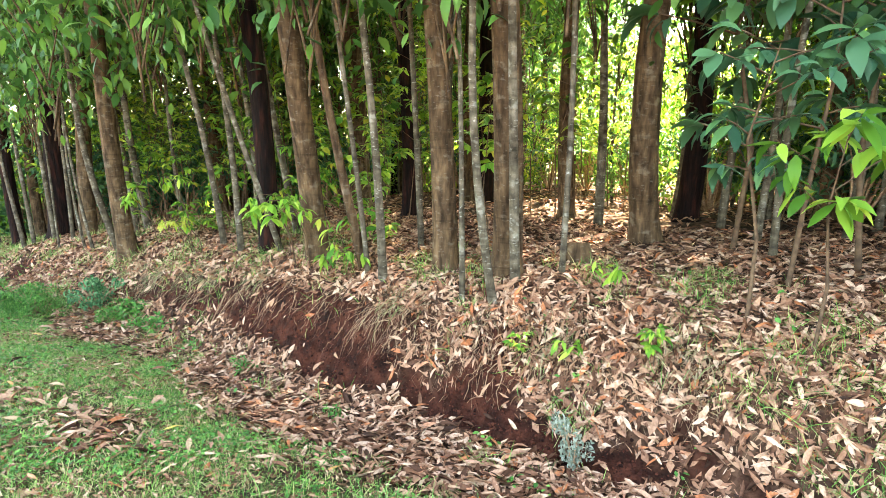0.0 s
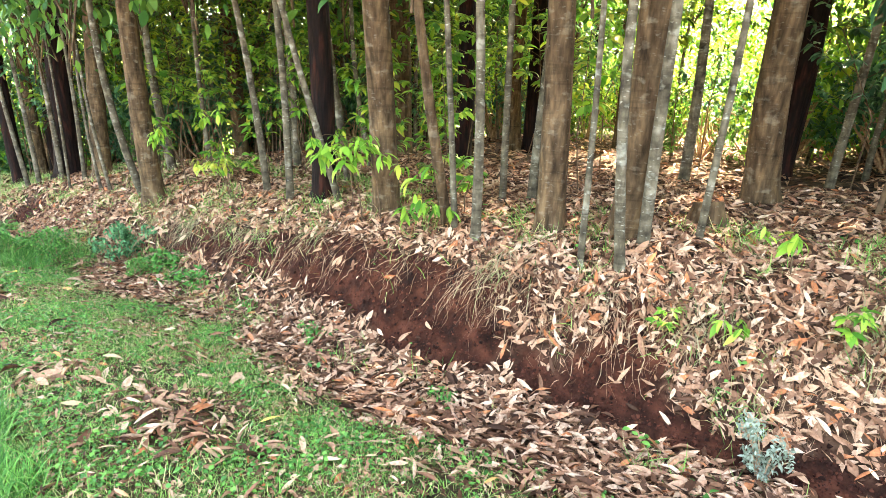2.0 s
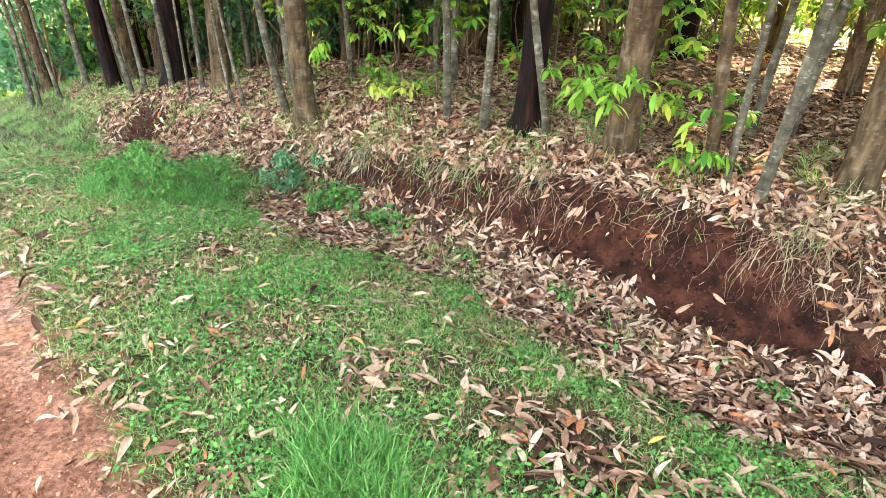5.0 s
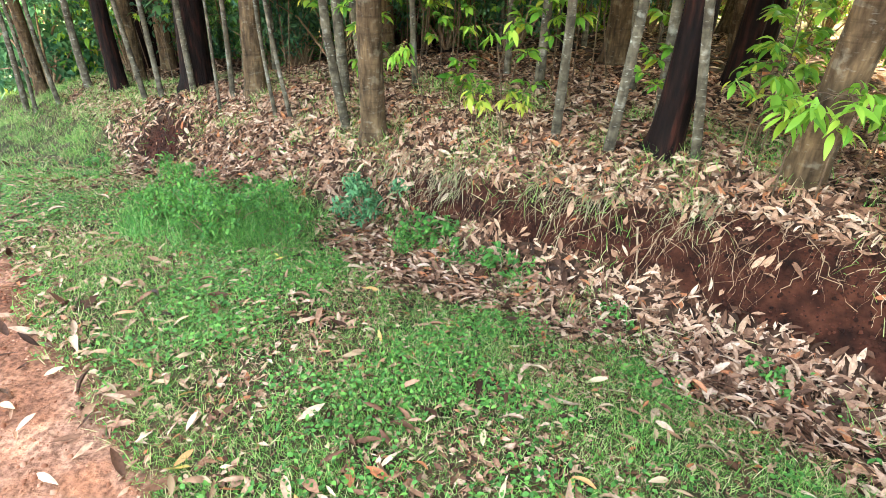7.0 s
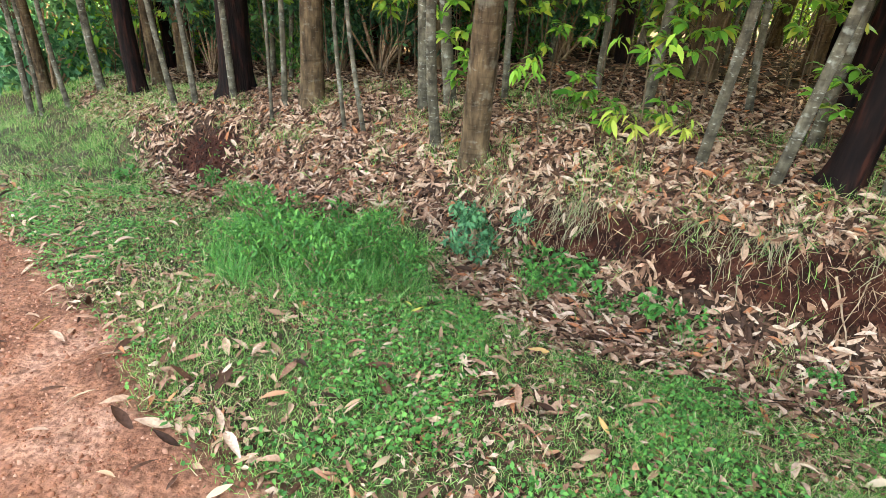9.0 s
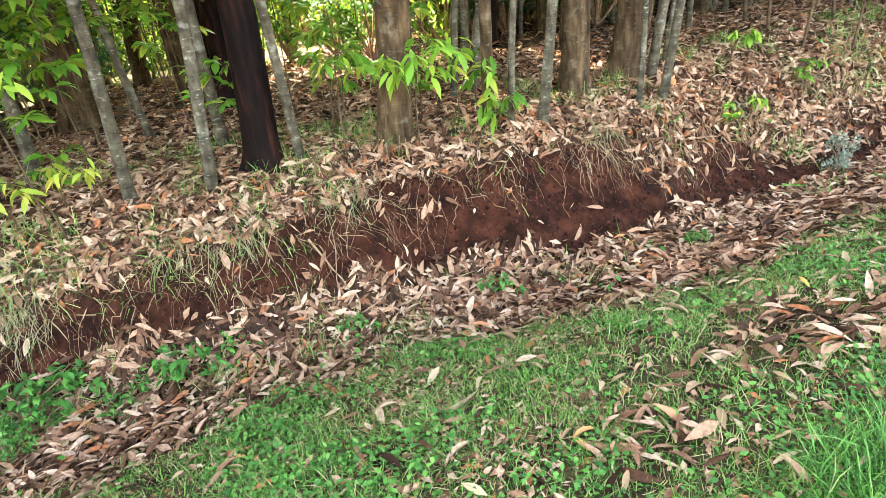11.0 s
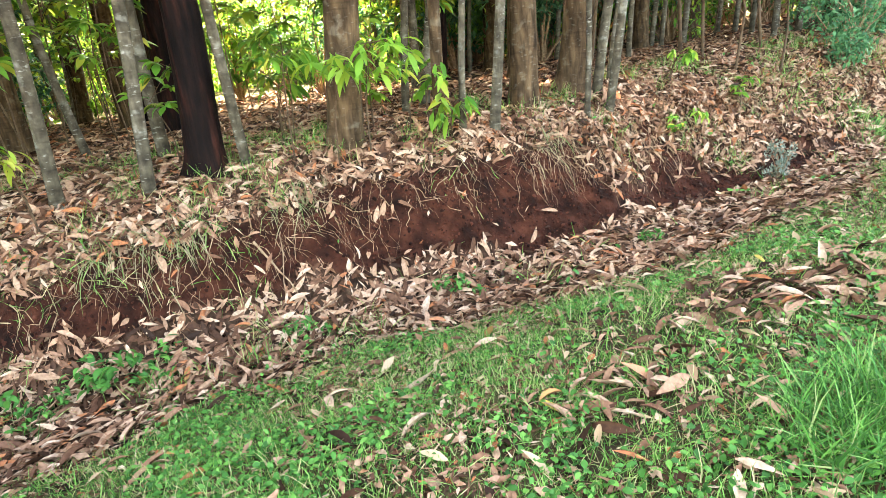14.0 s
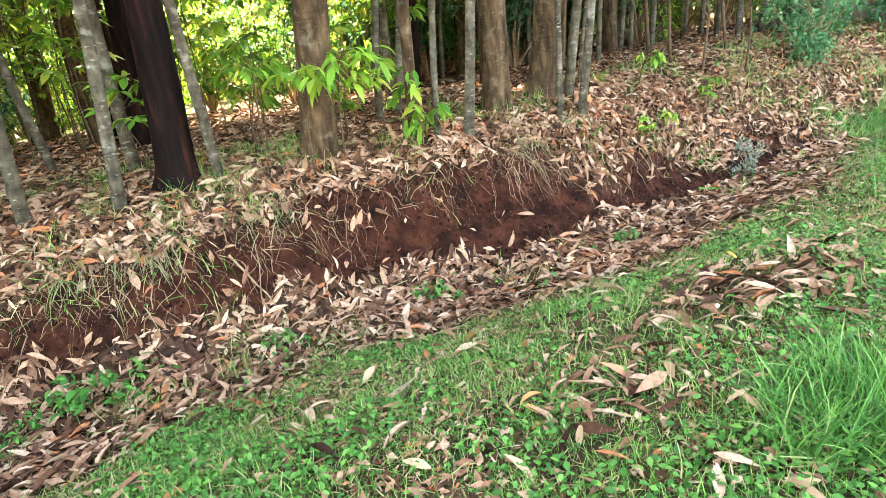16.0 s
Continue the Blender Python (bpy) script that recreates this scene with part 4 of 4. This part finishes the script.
# small stump between the near trees
st = tagged(new("stump"), "small brown tree stump in the litter", "stump")
st.location = at(1.95, 4.75)
part("wood", mesh_of("wood", *tube([(0, 0, -0.1), (0, 0, 0.05), (0, 0, 0.15), (0, 0.01, 0.2), (0, 0.01, 0.19)], (0.15, 0.13, 0.115, 0.11, 0.002), 12, 0.1, 6, [0.3, 0.2, 0.05, 0, 0]), BROWN), st)

# crumbs of red earth on the cut, coloured darker for the lip's shade
CRUMB, _nt, _b = material("lip_shaded_crumb", 0.95)
g = _nt.nodes.new("ShaderNodeNewGeometry")
_nt.links.new(ramp(_nt, g.outputs["Random Per Island"], [(0.0, (0.010, 0.003, 0.002)), (0.6, (0.038, 0.010, 0.006)), (1.0, (0.09, 0.026, 0.015))]), _b.inputs["Base Color"])
ico = bmesh.new()
bmesh.ops.create_icosphere(ico, subdivisions=1, radius=0.5)
iv = np.array([v.co for v in ico.verts]) * (1 + 0.25 * np.sin(np.arange(len(ico.verts)) * 2.3))[:, None]
ifc = np.array([[v.index for v in f.verts] for f in ico.faces])
ico.free()
hs, hn = sown(40000, 0.5, 12.6, 2.8, 3.9, lambda s, n: zones(s, n)[3] * 0.8)
k = len(hs)
stuff("earth_crumbs", spread([(iv, ifc)], np.zeros(k, int), turned(rng.uniform(0, 6.283, k), rng.uniform(0, 6, k), rng.uniform(0, 6, k)), np.stack([q := rng.uniform(0.006, 0.02, k) * rng.choice([1, 1, 1, 2], k), q * 0.8, q * 0.7], -1), at(hs, hn, 0.0)),
      CRUMB, "crumbling lumps of red earth on the cut bank, darkened for shade under the lip", "earth")

# leaves caught upright in the lip
hs = np.concatenate([rng.uniform(-2.5, 2.9, 2800), rng.uniform(2.5, 8.2, 420)])
hn = lip(hs) + np.where(hs < 2.9, rng.normal(-0.03, 0.18, len(hs)), rng.normal(0.07, 0.09, len(hs)))
k = len(hs)
stuff("caught_leaves", lay_leaves(hs, hn, rng.uniform(0.05, 0.13, k), rng.uniform(0.0, 0.05, k), 0.95), LITTER, "dry leaves caught in the roots of the bank", "dry leaves")

# ---- clods and stones on the road ----
CLOD, _nt, _b = material("clod", 0.95)
g = _nt.nodes.new("ShaderNodeNewGeometry")
_nt.links.new(ramp(_nt, g.outputs["Random Per Island"], [(0.0, (0.16, 0.052, 0.028)), (0.6, (0.29, 0.115, 0.065)), (1.0, (0.42, 0.21, 0.14))]), _b.inputs["Base Color"])
cs, cn = sown(110000, 1, 14, -2.4, 1.5, lambda s, n: clip01(zones(s, n)[0] * (0.5 + 1.8 * rough(s, n, 0.6))))
k = len(cs)
stuff("clods", spread([(iv, ifc)], np.zeros(k, int), turned(rng.uniform(0, 6.283, k), rng.uniform(0, 6, k), rng.uniform(0, 6, k)), np.stack([q := rng.uniform(0.005, 0.018, k) * rng.choice([1, 1, 1, 1, 1, 2.0], k), q * 0.85, q * 0.75], -1), at(cs, cn, 0.0)),
      CLOD, "loose red clods and small stones on the road", "stones")

# ---- single dry leaves on the verge ----
LONE, _nt, _b = material("lone_dry_leaf", 0.6)
oi = _nt.nodes.new("ShaderNodeObjectInfo")
_nt.links.new(mix(_nt, 0.45, ramp(_nt, oi.outputs["Random"], [(0.0, (0.22, 0.11, 0.06)), (0.4, (0.42, 0.26, 0.15)), (0.8, (0.55, 0.38, 0.24)), (0.93, (0.5, 0.2, 0.1)), (1.0, (0.62, 0.46, 0.1))]),
                  ramp(_nt, grain(_nt, 60.0, 4.0), [(0.3, (0.3, 0.25, 0.2)), (0.7, (1, 1, 1))]), "MULTIPLY"), _b.inputs["Base Color"])
lone = [mesh_of("leaf", v, f, LONE) for v, f in DRY_LEAVES]
hs, hn = sown(1300, 2.0, 9.0, -0.3, 2.3, lambda s, n: 0.15 + 0.4 * (zones(s, n)[1] > 0.4))
hs, hn = hs[:290], hn[:290]
k = len(hs)
tr = normal_turns(hs, hn, rng.uniform(0, 6.283, k), rng.normal(0, 0.25, k), rng.normal(0, 0.35, k))
pl = at(hs, hn, 0.028)
for i in range(k):
    ob = part("leaf", lone[i % 4], ground)
    ob.matrix_basis = Matrix.Translation(pl[i]) @ Matrix(tr[i].tolist()).to_4x4() @ Matrix.Diagonal((*[rng.uniform(0.06, 0.13)] * 3, 1))
